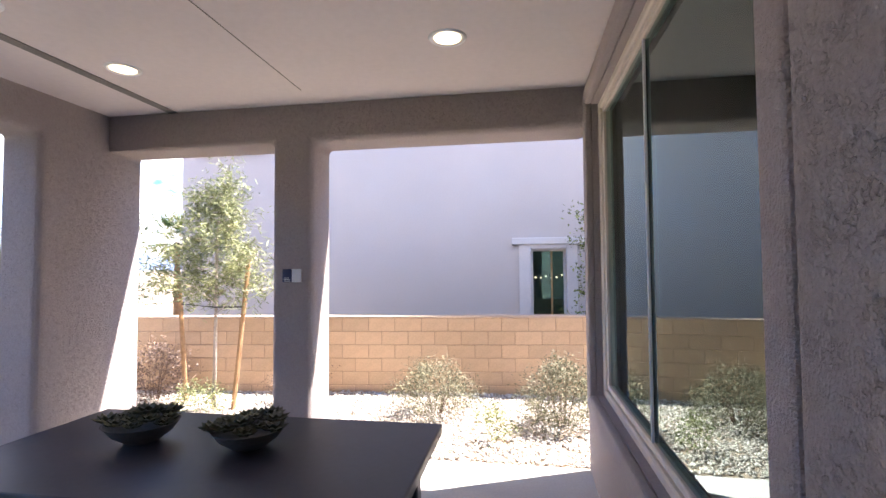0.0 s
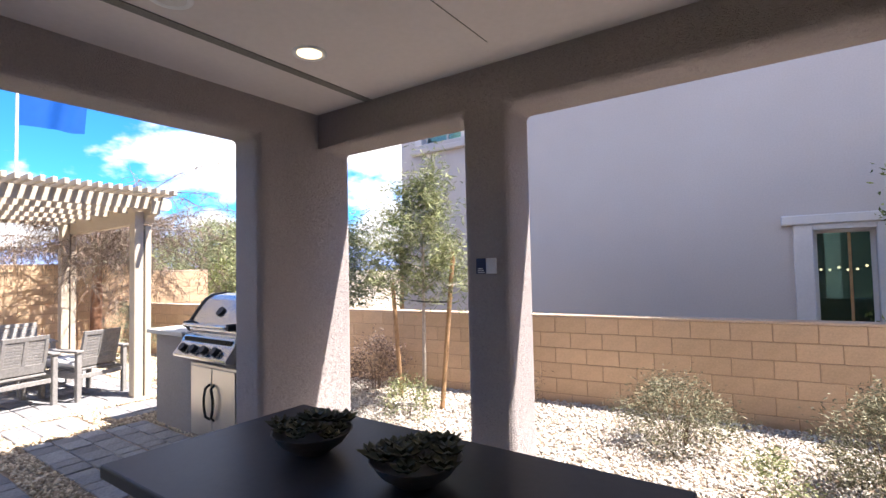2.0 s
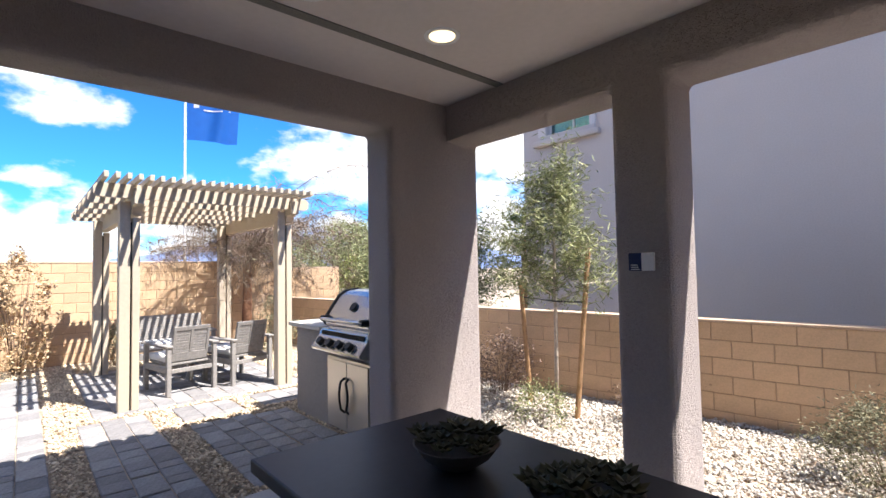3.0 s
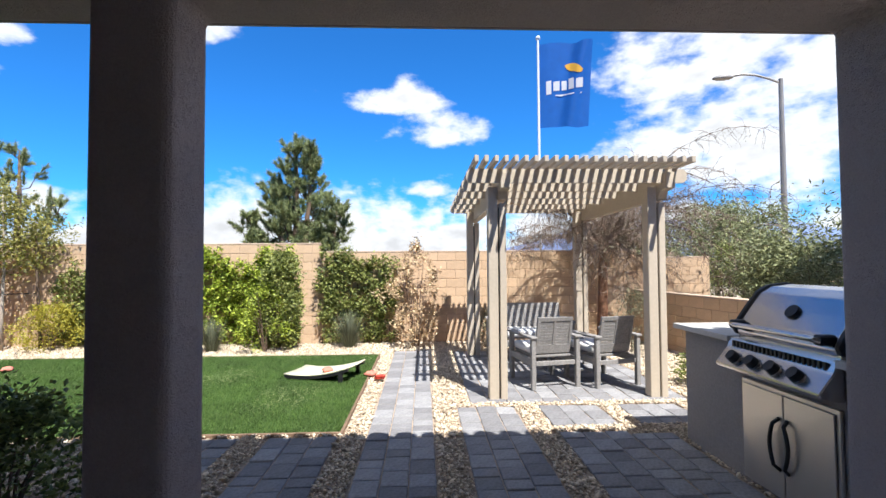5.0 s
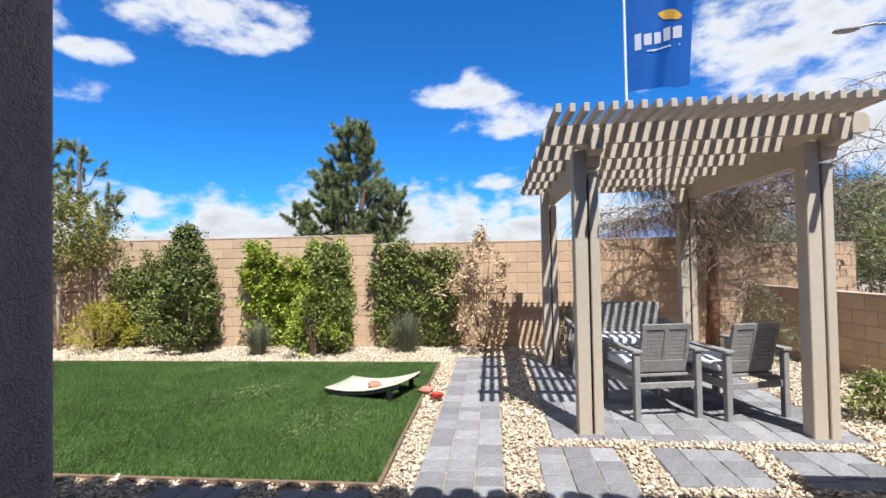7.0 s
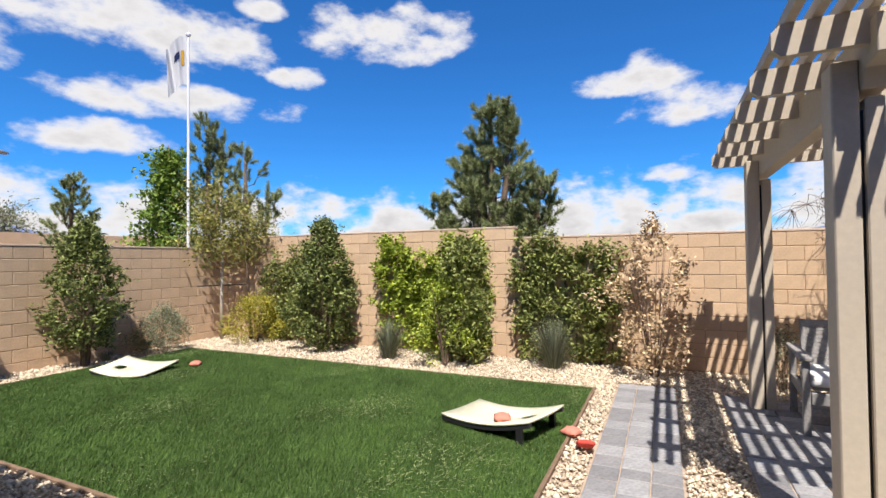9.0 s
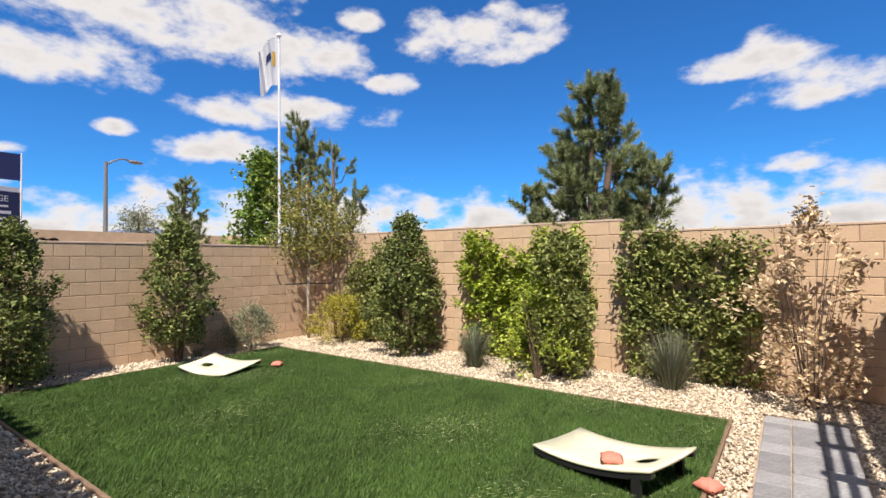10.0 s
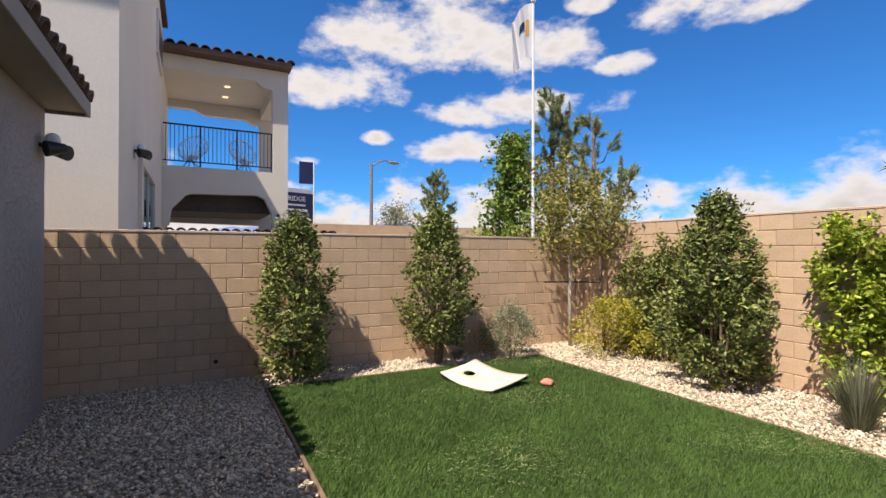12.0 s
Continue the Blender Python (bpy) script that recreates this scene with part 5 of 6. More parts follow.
shrub("laurel_shrub", (-8.08, -6.40, 0), 1.92, 0.88, "leaf_dark", "dense dark green laurel shrub, pointed, with a short trunk", 12, 8500, 0.06, 0.027, spots=280, spread=0.045, trunk=0.016, lowest=0.28, sharp=0.62, widest=0.3)
shrub("laurel_shrub", (-10.2, -4.2, 0), 2.0, 1.05, "leaf_dark", "grey-green laurel shrub in front of the climbing vine", 13, 10000, 0.062, 0.028, spots=300, spread=0.045, trunk=0.016, sharp=0.6, widest=0.3)
shrub("laurel_shrub", (-10.15, -1.86, 0), 1.66, 0.74, "leaf_vine", "olive-green laurel shrub beside a clipped climbing hedge", 14, 6500, 0.06, 0.027, spots=240, spread=0.05, sharp=0.4, widest=0.4)
shrub("gold_shrub", (-9.95, -2.02, 0), 1.12, 0.95, "leaf_bright", "low yellow-green shrub in front of the laurel", 15, 2400, 0.045, 0.024, spots=110, spread=0.05)
shrub("grey_bush", (-9.12, -6.33, 0), 0.66, 0.76, "leaf_grey", "airy grey-green desert bush by the block wall", 16, 5200, 0.04, 0.010, spots=120, spread=0.05, n_stems=26, trunk=0.003, sharp=0.5)
shrub("yellow_bush", (-10.35, -5.75, 0), 0.78, 1.0, "leaf_yellow", "yellow-flowering mounded bush on the gravel", 17, 5200, 0.036, 0.018, spots=160, spread=0.05, n_stems=20, trunk=0.004, sharp=0.5)
shrub("dead_shrub", (-10.28, 0.42, 0), 1.78, 1.05, "leaf_dead", "dried-out shrub with brown curled leaves, half bare", 18, 2000, 0.062, 0.028, spots=110, spread=0.045, n_stems=26, trunk=0.006, lowest=0.12, sharp=0.7, widest=0.55)
shrub("grey_bush", (-10.15, 1.62, 0), 0.62, 0.55, "leaf_sage", "small twiggy olive bush beside the pergola", 19, 1500, 0.035, 0.014, spots=80, spread=0.05, n_stems=14, trunk=0.004)
shrub("laurel_shrub", (-7.38, 3.68, 0), 0.40, 0.42, "leaf_vine", "small low green shrub by the seating pad", 20, 900, 0.05, 0.02, spots=50, spread=0.04)
shrub("grey_bush", (-9.5, 3.9, 0), 1.0, 0.95, "leaf_grey", "feathery grey-green bush before the block wall", 21, 2600, 0.045, 0.008, spots=110, spread=0.06, n_stems=30, trunk=0.003)
hedge("climbing_hedge", (-10.72, 0, 0), 1.66, -3.42, -1.72, 0.36, "leaf_bright", "bright green climbing hedge trained flat on the block wall", 31, 11500, 0.064, 0.034)
hedge("climbing_hedge", (-10.72, 0, 0), 1.70, -1.28, 0.02, 0.26, "leaf_vine", "olive-green climbing hedge on a trellis against the wall", 32, 9000, 0.06, 0.03)
hedge("climbing_hedge", (-10.72, 0, 0), 1.52, -5.85, -4.35, 0.26, "leaf_vine", "green climbing hedge behind the laurel shrub", 33, 6500)
tussock("tuft_grass", (-10.02, -2.92, 0), 0.60, 0.72, "leaf_spike", "grey-green spiky grass clump on the gravel", 41, 620, 0.0055)
tussock("tuft_grass", (-10.28, -0.72, 0), 0.70, 0.85, "leaf_spike", "grey-green spiky grass clump before the hedge", 42, 680, 0.0055)
tussock("tuft_grass", (-8.4, -6.5, 0), 0.12, 0.35, "leaf_sage", "small dry grass tuft by the wall", 43, 80)
# side yard
shrub("sage_bush", (-1.38, 4.62, 0), 0.50, 0.92, "leaf_sage", "twiggy grey-green desert bush by the block wall", 51, 5200, 0.032, 0.009, spots=140, spread=0.06, n_stems=34, trunk=0.003, sharp=0.5)
shrub("sage_bush", (-0.12, 4.35, 0), 0.62, 0.80, "leaf_sage", "leafy green-grey desert bush on pale gravel", 52, 5600, 0.034, 0.010, spots=160, spread=0.06, n_stems=30, trunk=0.003, sharp=0.6)
shrub("sage_bush", (-0.75, 3.85, 0), 0.30, 0.36, "leaf_olive", "small sprig of a young desert bush", 53, 500, 0.035, 0.012, spots=30, spread=0.04, n_stems=10, trunk=0.002)
shrub("rust_bush", (-4.75, 4.72, 0), 0.62, 0.8, "leaf_rust", "dry rust-brown bush by the block wall", 54, 2200, 0.04, 0.015, spots=110, spread=0.06, n_stems=26, trunk=0.003, sharp=0.5)
shrub("sage_bush", (-3.72, 4.05, 0), 0.34, 0.62, "leaf_olive", "low green bush at the foot of the young tree", 55, 900, 0.035, 0.014, spots=50, spread=0.05, n_stems=12, trunk=0.002)
shrub("rust_bush", (-3.0, 4.75, 0), 0.5, 0.7, "leaf_rust", "dry twiggy bush on the gravel", 56, 1500, 0.032, 0.01, spots=80, spread=0.06, n_stems=26, trunk=0.003, sharp=0.5)
shrub("dark_bush", (-4.72, -1.75, 0), 0.70, 0.85, "leaf_dark", "dark glossy bush beside the patio pier", 57, 3000, 0.05, 0.024, spots=130, spread=0.06)


def branch_tree(name, at, label, seed, trunk_pts, trunk_r, limbs, leaf_mat, count, spread, length, width, bark="bark", droop=0.0, category="tree", flat=1.0, sub=3, up=0.2):
    """A tree from a trunk and limbs; leaves gather along the limbs and their twigs."""
    rng = np.random.default_rng(seed)
    root = thing(name, at, label, category)
    part("trunk", tube(trunk_pts, trunk_r, 9), bark, root, smooth=True)
    bm = bmesh.new()
    spots = []
    for base, tip, r in limbs:
        b, t = np.array(base), np.array(tip)
        mid = (b + t) / 2 + rng.normal(size=3) * np.linalg.norm(t - b) * 0.07 + np.array([0, 0, 0.06 * np.linalg.norm(t - b)])
        tube([tuple(b), tuple(mid), tuple(t)], [r, r * 0.65, r * 0.2], 6, bm)
        for s in np.linspace(0.3, 1.0, 7):
            q = b * (1 - s) ** 2 + mid * 2 * s * (1 - s) + t * s ** 2
            spots.append(q)
            for _ in range(sub):
                dv = rng.normal(size=3) * np.array([1, 1, 0.7]) * spread * 1.6 + np.array([0, 0, -droop * spread])
                tube([tuple(q), tuple(q + dv)], [r * 0.18, r * 0.06], 4, bm)
                spots.append(q + dv * 0.6)
                spots.append(q + dv)
    part("branchwork", bm, bark, root, smooth=True)["kind"] = "stuff"
    c = clumps(rng, count, np.array(spots), spread * 0.55, flat)
    v, f = leaves(rng, c, length, width, droop=droop, up=up)
    mesh_from("crown", v, f, leaf_mat, root)["kind"] = "stuff"
    return root


def limb_set(rng, count, z0, z1, reach, lift, r, taper=0.6):
    out = []
    for k in range(count):
        a = k * 2.4 + rng.uniform(-.3, .3)
        s = k / max(1, count - 1)
        z = z0 + (z1 - z0) * s
        ln = reach * (1 - taper * s) * rng.uniform(0.75, 1.15)
        out.append(((0, 0, z), (math.cos(a) * ln, math.sin(a) * ln, z + lift * ln), r * (1 - 0.6 * s)))
    return out


rng = np.random.default_rng(77)
branch_tree("young_tree", (-3.80, 4.45, 0), "young willow-leaved tree staked beside the side wall", 61,
            [(0, 0, -0.05), (0.01, 0.0, 0.6), (0.0, 0.02, 1.2), (0.02, 0, 1.9), (0.06, 0.03, 2.5)], [0.022, 0.02, 0.017, 0.012, 0.004],
            limb_set(rng, 22, 1.02, 2.3, 0.74, 0.42, 0.008, 0.72) + [((0, 0, 1.15), (-0.74, 0.08, 1.30), 0.008), ((0, 0, 1.25), (-0.58, 0.05, 1.72), 0.008), ((0, 0, 1.3), (0.5, -0.05, 1.75), 0.007), ((0, 0, 2.2), (0.08, 0.05, 2.62), 0.005)],
            "leaf_olive", 8200, 0.085, 0.085, 0.011, "pale_bark", droop=0.15, sub=3)


def stake(at, top, label):
    root = thing("tree_stake", at, label, "stake", "stakes of the young tree")
    part("pole", tube([(0, 0, -0.1), top], [0.026, 0.024], 10), "stake", root)


stake((-3.58, 4.45, 0), (0.12, 0.10, 1.62), "leaning round wooden tree stake")
stake((-4.25, 4.62, 0), (-0.10, -0.02, 1.30), "leaning round wooden tree stake behind foliage")
tie = link("tree_tie", tube([(-4.33, 4.6, 1.12), (-3.80, 4.45, 1.10), (-3.50, 4.52, 1.10)], [0.008] * 3, 6), "black")
tagged(tie, "black rubber tie between tree and stakes", "tie")

# corner trees
branch_tree("young_tree", (-10.32, -6.5, 0), "slender young tree with olive-gold leaves in the wall corner", 62,
            [(0, 0, -0.05), (0.01, 0, 0.8), (-0.01, 0.01, 1.5), (0.02, 0, 2.2), (0.05, 0, 2.75)], [0.03, 0.026, 0.022, 0.014, 0.004],
            limb_set(np.random.default_rng(5), 17, 1.25, 2.5, 0.72, 0.5, 0.009, 0.35), "leaf_autumn", 3600, 0.11, 0.062, 0.03, "pale_bark", droop=0.25, sub=2)
branch_tree("young_tree", (-10.5, -6.0, 0), "slender leaning tree beside its twin in the corner", 63,
            [(0, 0, -0.05), (0.02, -0.04, 0.8), (0.03, -0.08, 1.5), (0.02, -0.1, 2.2)], [0.028, 0.025, 0.02, 0.006],
            limb_set(np.random.default_rng(6), 10, 1.3, 2.1, 0.5, 0.5, 0.008), "leaf_autumn", 1500, 0.12, 0.06, 0.026, "bark")
tie = link("tree_tie", tube([(-10.65, -6.2, 0.95), (-10.32, -6.5, 0.95), (-9.95, -6.65, 0.95)], [0.01] * 3, 6), "black")
tagged(tie, "dark tie round the corner tree", "tie")


# willow acacia, nearly bare, weeping
def weeping(at, h, reach, seed):
    rng = np.random.default_rng(seed)
    root = thing("weeping_tree", at, "nearly bare weeping desert tree with rust-brown trunk", "tree")
    part("trunk", tube([(0, 0, -0.05), (0.02, 0.02, 0.6), (-0.02, 0.05, 1.2), (0.03, 0.02, 1.7), (0.05, 0.05, 2.1)], [0.095, 0.085, 0.08, 0.065, 0.03], 12), "rust_bark", root, smooth=True)
    bm, tw = bmesh.new(), bmesh.new()
    spots = []

    def grow(p, d, step, n, bend, jitter):
        pts = [p]
        for _ in range(n):
            d = d + rng.normal(size=3) * jitter + np.array((0, 0, -bend))
            d = d / np.linalg.norm(d)
            p = p + d * step
            pts.append(p)
        return pts

    for k in range(44):
        a = k * 2.4 + rng.uniform(-.5, .5)
        tall = k % 4 == 0
        if tall:
            a = rng.uniform(0.5, 2.3)
        p0 = np.array((0.02, 0.04, rng.uniform(1.55, 2.0)))
        up = rng.uniform(0.7, 1.2) if tall else rng.uniform(0.35, 0.85)
        pts = grow(p0, np.array((math.cos(a) * 0.7, math.sin(a) * 0.7, up)), (reach * 0.135 if tall else reach * 0.085) * rng.uniform(0.8, 1.15), 13, 0.16 if tall else 0.09, 0.15)
        tube([tuple(q) for q in pts], list(np.linspace(0.016 if tall else 0.011, 0.0016, len(pts))), 5, bm)
        for q in pts[2:]:
            for _ in range(6 if tall else 11):
                d = np.array((rng.normal(), rng.normal(), rng.normal() * 0.7 + 0.1))
                t = grow(q, d / np.linalg.norm(d), rng.uniform(0.05, 0.10), 5, 0.30, 0.3)
                tube([tuple(w) for w in t], [0.0042, 0.0037, 0.0032, 0.0026, 0.002, 0.001], 3, tw)
                spots += t[2:]
    # long strings hanging to the north
    for k in range(60):
        a, r = rng.uniform(0.6, 2.3), rng.uniform(0.8, 1.5)
        t = grow(np.array((math.cos(a) * r, math.sin(a) * r, rng.uniform(2.2, 2.9))), np.array((math.cos(a) * 0.4, math.sin(a) * 0.4, 0.1)), rng.uniform(0.12, 0.2), 6, 0.5, 0.12)
        tube([tuple(w) for w in t], list(np.linspace(0.0028, 0.001, len(t))), 3, tw)
        spots += t[2:]
    part("branchwork", bm, "bark", root, smooth=True)["kind"] = "stuff"
    part("twig_curtain", tw, "twig", root)["kind"] = "stuff"
    c = clumps(rng, 4200, np.array(spots), 0.09)
    v, f = leaves(rng, c, 0.07, 0.005, droop=0.9, up=0)
    mesh_from("crown", v, f, "leaf_sage", root)["kind"] = "stuff"


weeping((-10.28, 3.66, 0), 3.7, 1.7, 64)


# pines beyond the wall
def pine(at, h, w, seed, label, count=84, low=0.12, bushy=10, leaders=((0, 0, 1.0),), rise=0.75):
    """Ascending boughs set with short needle tufts; leaders: offset of each top and its share of the height."""
    rng = np.random.default_rng(seed)
    root = thing("pine_tree", at, label, "pine tree")
    bm = bmesh.new()
    tips = []
    for n, (lx, ly, share) in enumerate(leaders):
        top = h * share
        stem = tube([(0, 0, -0.2), (lx * 0.5 + 0.03, ly * 0.5, top * 0.4), (lx * 0.9, ly * 0.9 + 0.02, top * 0.75), (lx, ly, top * 0.97)], [0.09, 0.07, 0.04, 0.010], 9)
        part("trunk", stem, "bark", root, smooth=True)
        for k in range(int(count * share / len(leaders))):
            s = (k + 0.5) / (count * share / len(leaders))
            z = top * (low + (0.94 - low) * s)
            a = k * 2.399 + rng.uniform(-.5, .5) + n
            ln = w * 0.5 * share ** 2.2 * (1 - s) ** 0.8 * rng.uniform(0.4, 1.1) + 0.10
            f = min(1.0, z / (top * 0.75))
            p0 = np.array((lx * f, ly * f, z))
            p1 = p0 + np.array((math.cos(a) * ln * 0.6, math.sin(a) * ln * 0.6, ln * 0.2 * rise))
            p2 = p0 + np.array((math.cos(a) * ln, math.sin(a) * ln, ln * rise))
            tube([tuple(p0), tuple(p1), tuple(p2)], [0.018 * (1.2 - s), 0.011, 0.005], 5, bm)
            tips.append((p1 * 0.4 + p2 * 0.6, p2))
            for j in range(int(2 + bushy * (1 - 0.6 * s) * rng.uniform(0.6, 1.2))):
                t = rng.uniform(0.15, 1.0) ** 0.7
                q = p1 * (1 - t) + p2 * t if rng.uniform() < 0.7 else p0 * (1 - t) + p1 * t
                e = q + np.array((math.cos(a) * 0.09 + rng.normal() * 0.11, math.sin(a) * 0.09 + rng.normal() * 0.11, rng.uniform(0.08, 0.30))) * (0.6 + 0.06 * h)
                tube([tuple(q), tuple(e)], [0.006, 0.003], 3, bm)
                tips.append((q * 0.6 + e * 0.4, e))
        for j in range(5):
            e = np.array((lx + rng.normal() * 0.05, ly + rng.normal() * 0.05, top * (0.86 + 0.035 * j)))
            tips.append((e - np.array((0, 0, 0.26)), e))
    part("branchwork", bm, "bark", root, smooth=True)["kind"] = "stuff"
    q = np.array([t[0] for t in tips])
    e = np.array([t[1] for t in tips])
    per = 110 + 8 * bushy
    n = len(tips) * per
    idx = np.repeat(np.arange(len(tips)), per)
    t = rng.uniform(0.0, 1.02, n)[:, None]
    c = q[idx] * (1 - t) + e[idx] * t
    d = (e - q)[idx]
    d = d / (np.linalg.norm(d, axis=1, keepdims=True) + 1e-6)
    nd = d * 0.9 + rng.normal(size=(n, 3)) * 0.55
    nd /= np.linalg.norm(nd, axis=1, keepdims=True)
    s = np.cross(nd, rng.normal(size=(n, 3)))
    s /= np.linalg.norm(s, axis=1, keepdims=True)
    ln = (0.06 + 0.010 * h) * rng.uniform(0.7, 1.3, n)[:, None]
    v = np.stack([c - s * 0.006, c + s * 0.006, c + nd * ln], axis=1).reshape(-1, 3)
    mesh_from("foliage", v, np.arange(3 * n).reshape(-1, 3), "needle", root)["kind"] = "stuff"


pine((-11.95, -2.07, -0.1), 4.2, 1.6, 71, "dark green bushy pine tree beyond the block wall", 170, 0.10, 9, ((0, 0, 1.0), (0.10, 0.32, 0.96), (-0.05, -0.95, 0.62), (0.05, 0.85, 0.68), (0, -0.4, 0.8)), 1.05)
pine((-11.47, -8.26, -0.1), 4.62, 0.95, 72, "tall slim pine tree beyond the corner", 32, 0.42, 4, ((0, 0, 1.0), (-0.2, 0.15, 0.93)), 1.3)
pine((-11.6, -7.33, -0.1), 3.92, 0.95, 73, "slim ragged pine tree beside a taller one", 28, 0.4, 3, ((0, 0, 1.0), (-0.15, 0.5, 0.78)), 1.2)
pine((-11.26, -12.85, -0.1), 3.7, 1.5, 74, "sparse dark pine tree beyond the neighbour's wall", 34, 0.3, 5, ((0, 0, 1.0),), 0.9)
branch_tree("poplar_tree", (-11.08, -8.95, -0.1), "bright green upright broadleaf tree beyond the wall", 75,
            [(0, 0, 0), (0, 0.02, 1.5), (0.02, 0, 2.8), (0.02, 0.0, 3.95)], [0.05, 0.04, 0.025, 0.006],
            limb_set(np.random.default_rng(8), 24, 1.2, 3.65, 0.75, 0.7, 0.012, 0.8), "leaf_poplar", 6500, 0.10, 0.09, 0.06)
branch_tree("grey_tree", (-15.0, -25.0, 0.5), "far rounded grey-green tree", 76,
            [(0, 0, 0), (0, 0, 1.5), (0, 0, 3.2)], [0.1, 0.08, 0.02], limb_set(np.random.default_rng(9), 18, 1.2, 3.0, 1.0, 0.5, 0.02, 0.4), "leaf_grey", 2600, 0.22, 0.14, 0.05)
# grey-green trees beyond the low north wall
for k, (x, y, h, w) in enumerate(((-12.2, 7.6, 2.9, 1.3), (-14.5, 8.4, 3.3, 1.6), (-17.5, 8.0, 3.0, 1.7), (-10.4, 7.2, 2.1, 1.0), (-9.6, 8.6, 2.9, 1.3))):
    branch_tree("olive_tree", (x, y, -0.2), "bushy grey-green tree beyond the low side wall", 80 + k,
                [(0, 0, 0), (0.02, 0, h * 0.35), (0, 0.03, h * 0.8)], [0.08, 0.06, 0.02], limb_set(np.random.default_rng(20 + k), 18, h * 0.25, h * 0.85, w, 0.42, 0.02, 0.45),
                "leaf_olive", 9500, 0.19, 0.10, 0.032)
for k, x in enumerate((-8.2, -9.3, -11.3, -12.5, -13.6, -15.0)):
    shrub("far_bush", (x, 6.6 + 0.2 * (k % 2), 0), 1.35 + 0.2 * (k % 3), 1.2, "leaf_olive" if k % 2 else "leaf_vine", "green bush beyond the low side wall", 90 + k, 2200, 0.06, 0.02, spots=110, spread=0.08, sharp=0.6)


def palm(at, h, seed):
    rng = np.random.default_rng(seed)
    root = thing("palm_tree", at, "small fan palm beyond the side wall", "palm tree")
    part("trunk", tube([(0, 0, -0.1), (0.02, 0, h * 0.6), (0, 0, h)], [0.07, 0.06, 0.05], 10), "stake", root)
    vs, fs = [], []
    for k in range(40):
        a, e = rng.uniform(0, math.tau), rng.uniform(-0.5, 1.3)
        d = np.array((math.cos(a) * math.cos(e), math.sin(a) * math.cos(e), math.sin(e)))
        s = np.cross(d, (0, 0, 1)); s /= np.linalg.norm(s)
        o = np.array((0, 0, h)) + d * 0.35
        for j in range(-6, 7):
            b = j * 0.16
            dd = d * math.cos(b) + s * math.sin(b)
            i = len(vs)
            vs += [o - s * 0.014, o + s * 0.014, o + dd * 0.5 - np.array((0, 0, 0.06))]
            fs.append((i, i + 1, i + 2))
    mesh_from("crown", vs, fs, "leaf_poplar", root)["kind"] = "stuff"


palm((-7.15, 8.1, 0), 2.05, 7)
branch_tree("climbing_rose", (0.62, 6.75, 0), "dark leafy climbing shrub against the neighbour's window", 97,
            [(0, 0, 0), (0.02, 0, 1.0), (0.1, 0, 2.2)], [0.02, 0.015, 0.006], limb_set(np.random.default_rng(31), 14, 0.5, 2.2, 0.42, 0.5, 0.008, 0.3), "leaf_dark", 1700, 0.08, 0.06, 0.028)

# ---- flags, poles, lamps, sign ----
def flagpole(at, top, r, label):
    root = thing("flagpole", at, label, "flagpole")
    part("pole", tube([(0, 0, -0.2), (0, 0, top)], [r, r * 0.7], 10), "white_paint", root)
    b = bmesh.new()
    bmesh.ops.create_uvsphere(b, u_segments=12, v_segments=8, radius=r * 1.6, matrix=Matrix.Translation((0, 0, top)))
    part("finial", b, "white_paint", root)


def cloth(origin, along, w, h, amp, sag, thick=0.004):
    """A waving cloth hung from its hoist edge; along: the way it flies."""
    along = Vector(along).normalized()
    side = along.cross(Vector((0, 0, 1)))
    def at(u, v, off=0.0):
        wave = amp * u * math.sin(u * 9 + v * 2.5) + amp * 0.4 * math.sin(u * 17 + v * 5) * u
        return Vector(origin) + along * (u * w * (1 - 0.10 * v * u)) + side * (wave + off) + Vector((0, 0, -v * h - sag * u * u + 0.03 * math.sin(u * 7) * u))
    def sheet(u0, u1, v0, v1, nu, nv, off, shape=None):
        bm = bmesh.new()
        g = {}
        for i in range(nu + 1):
            for j in range(nv + 1):
                u, v = u0 + (u1 - u0) * i / nu, v0 + (v1 - v0) * j / nv
                if shape:
                    u, v = shape(i / nu, j / nv)
                g[i, j] = bm.verts.new(at(u, v, off))
        for i in range(nu):
            for j in range(nv):
                bm.faces.new((g[i, j], g[i + 1, j], g[i + 1, j + 1], g[i, j + 1]))
        return bm
    return sheet


flagpole((-10.97, 2.77, 0), 5.75, 0.028, "white flagpole behind the block wall")
flag = thing("blue_flag", (0, 0, 0), "deep blue flag with white bars and a gold arc", "flag")
sheet = cloth((-10.97, 2.80, 5.62), (0.28, 1.0, 0), 0.98, 1.62, 0.07, 0.02)
part("cloth", sheet(0, 1, 0, 1, 28, 30, 0), "flag_blue", flag, smooth=True)
for off in (0.008, -0.008):
    part("gold_arc", sheet(0, 1, 0, 1, 12, 3, off, lambda s, t: (0.48 + 0.36 * s, 0.34 - 0.10 * math.sin(math.pi * (0.25 + 0.75 * s)) * (1 - 0.0) + t * 0.10 * (1 - abs(2 * s - 1) ** 3))), "flag_gold", flag)
    for u, wide, v0, v1 in ((0.12, 0.10, 0.44, 0.60), (0.26, 0.12, 0.46, 0.57), (0.42, 0.10, 0.46, 0.57), (0.56, 0.10, 0.44, 0.57), (0.70, 0.14, 0.46, 0.57), (0.30, 0.52, 0.62, 0.635)):
        part("letter_bar", sheet(0, 1, 0, 1, 3, 3, off, lambda s, t, u=u, wide=wide, v0=v0, v1=v1: (u + wide * s, v0 + (v1 - v0) * t - 0.06 * (u + wide * s) + 0.02)), "flag_white", flag)
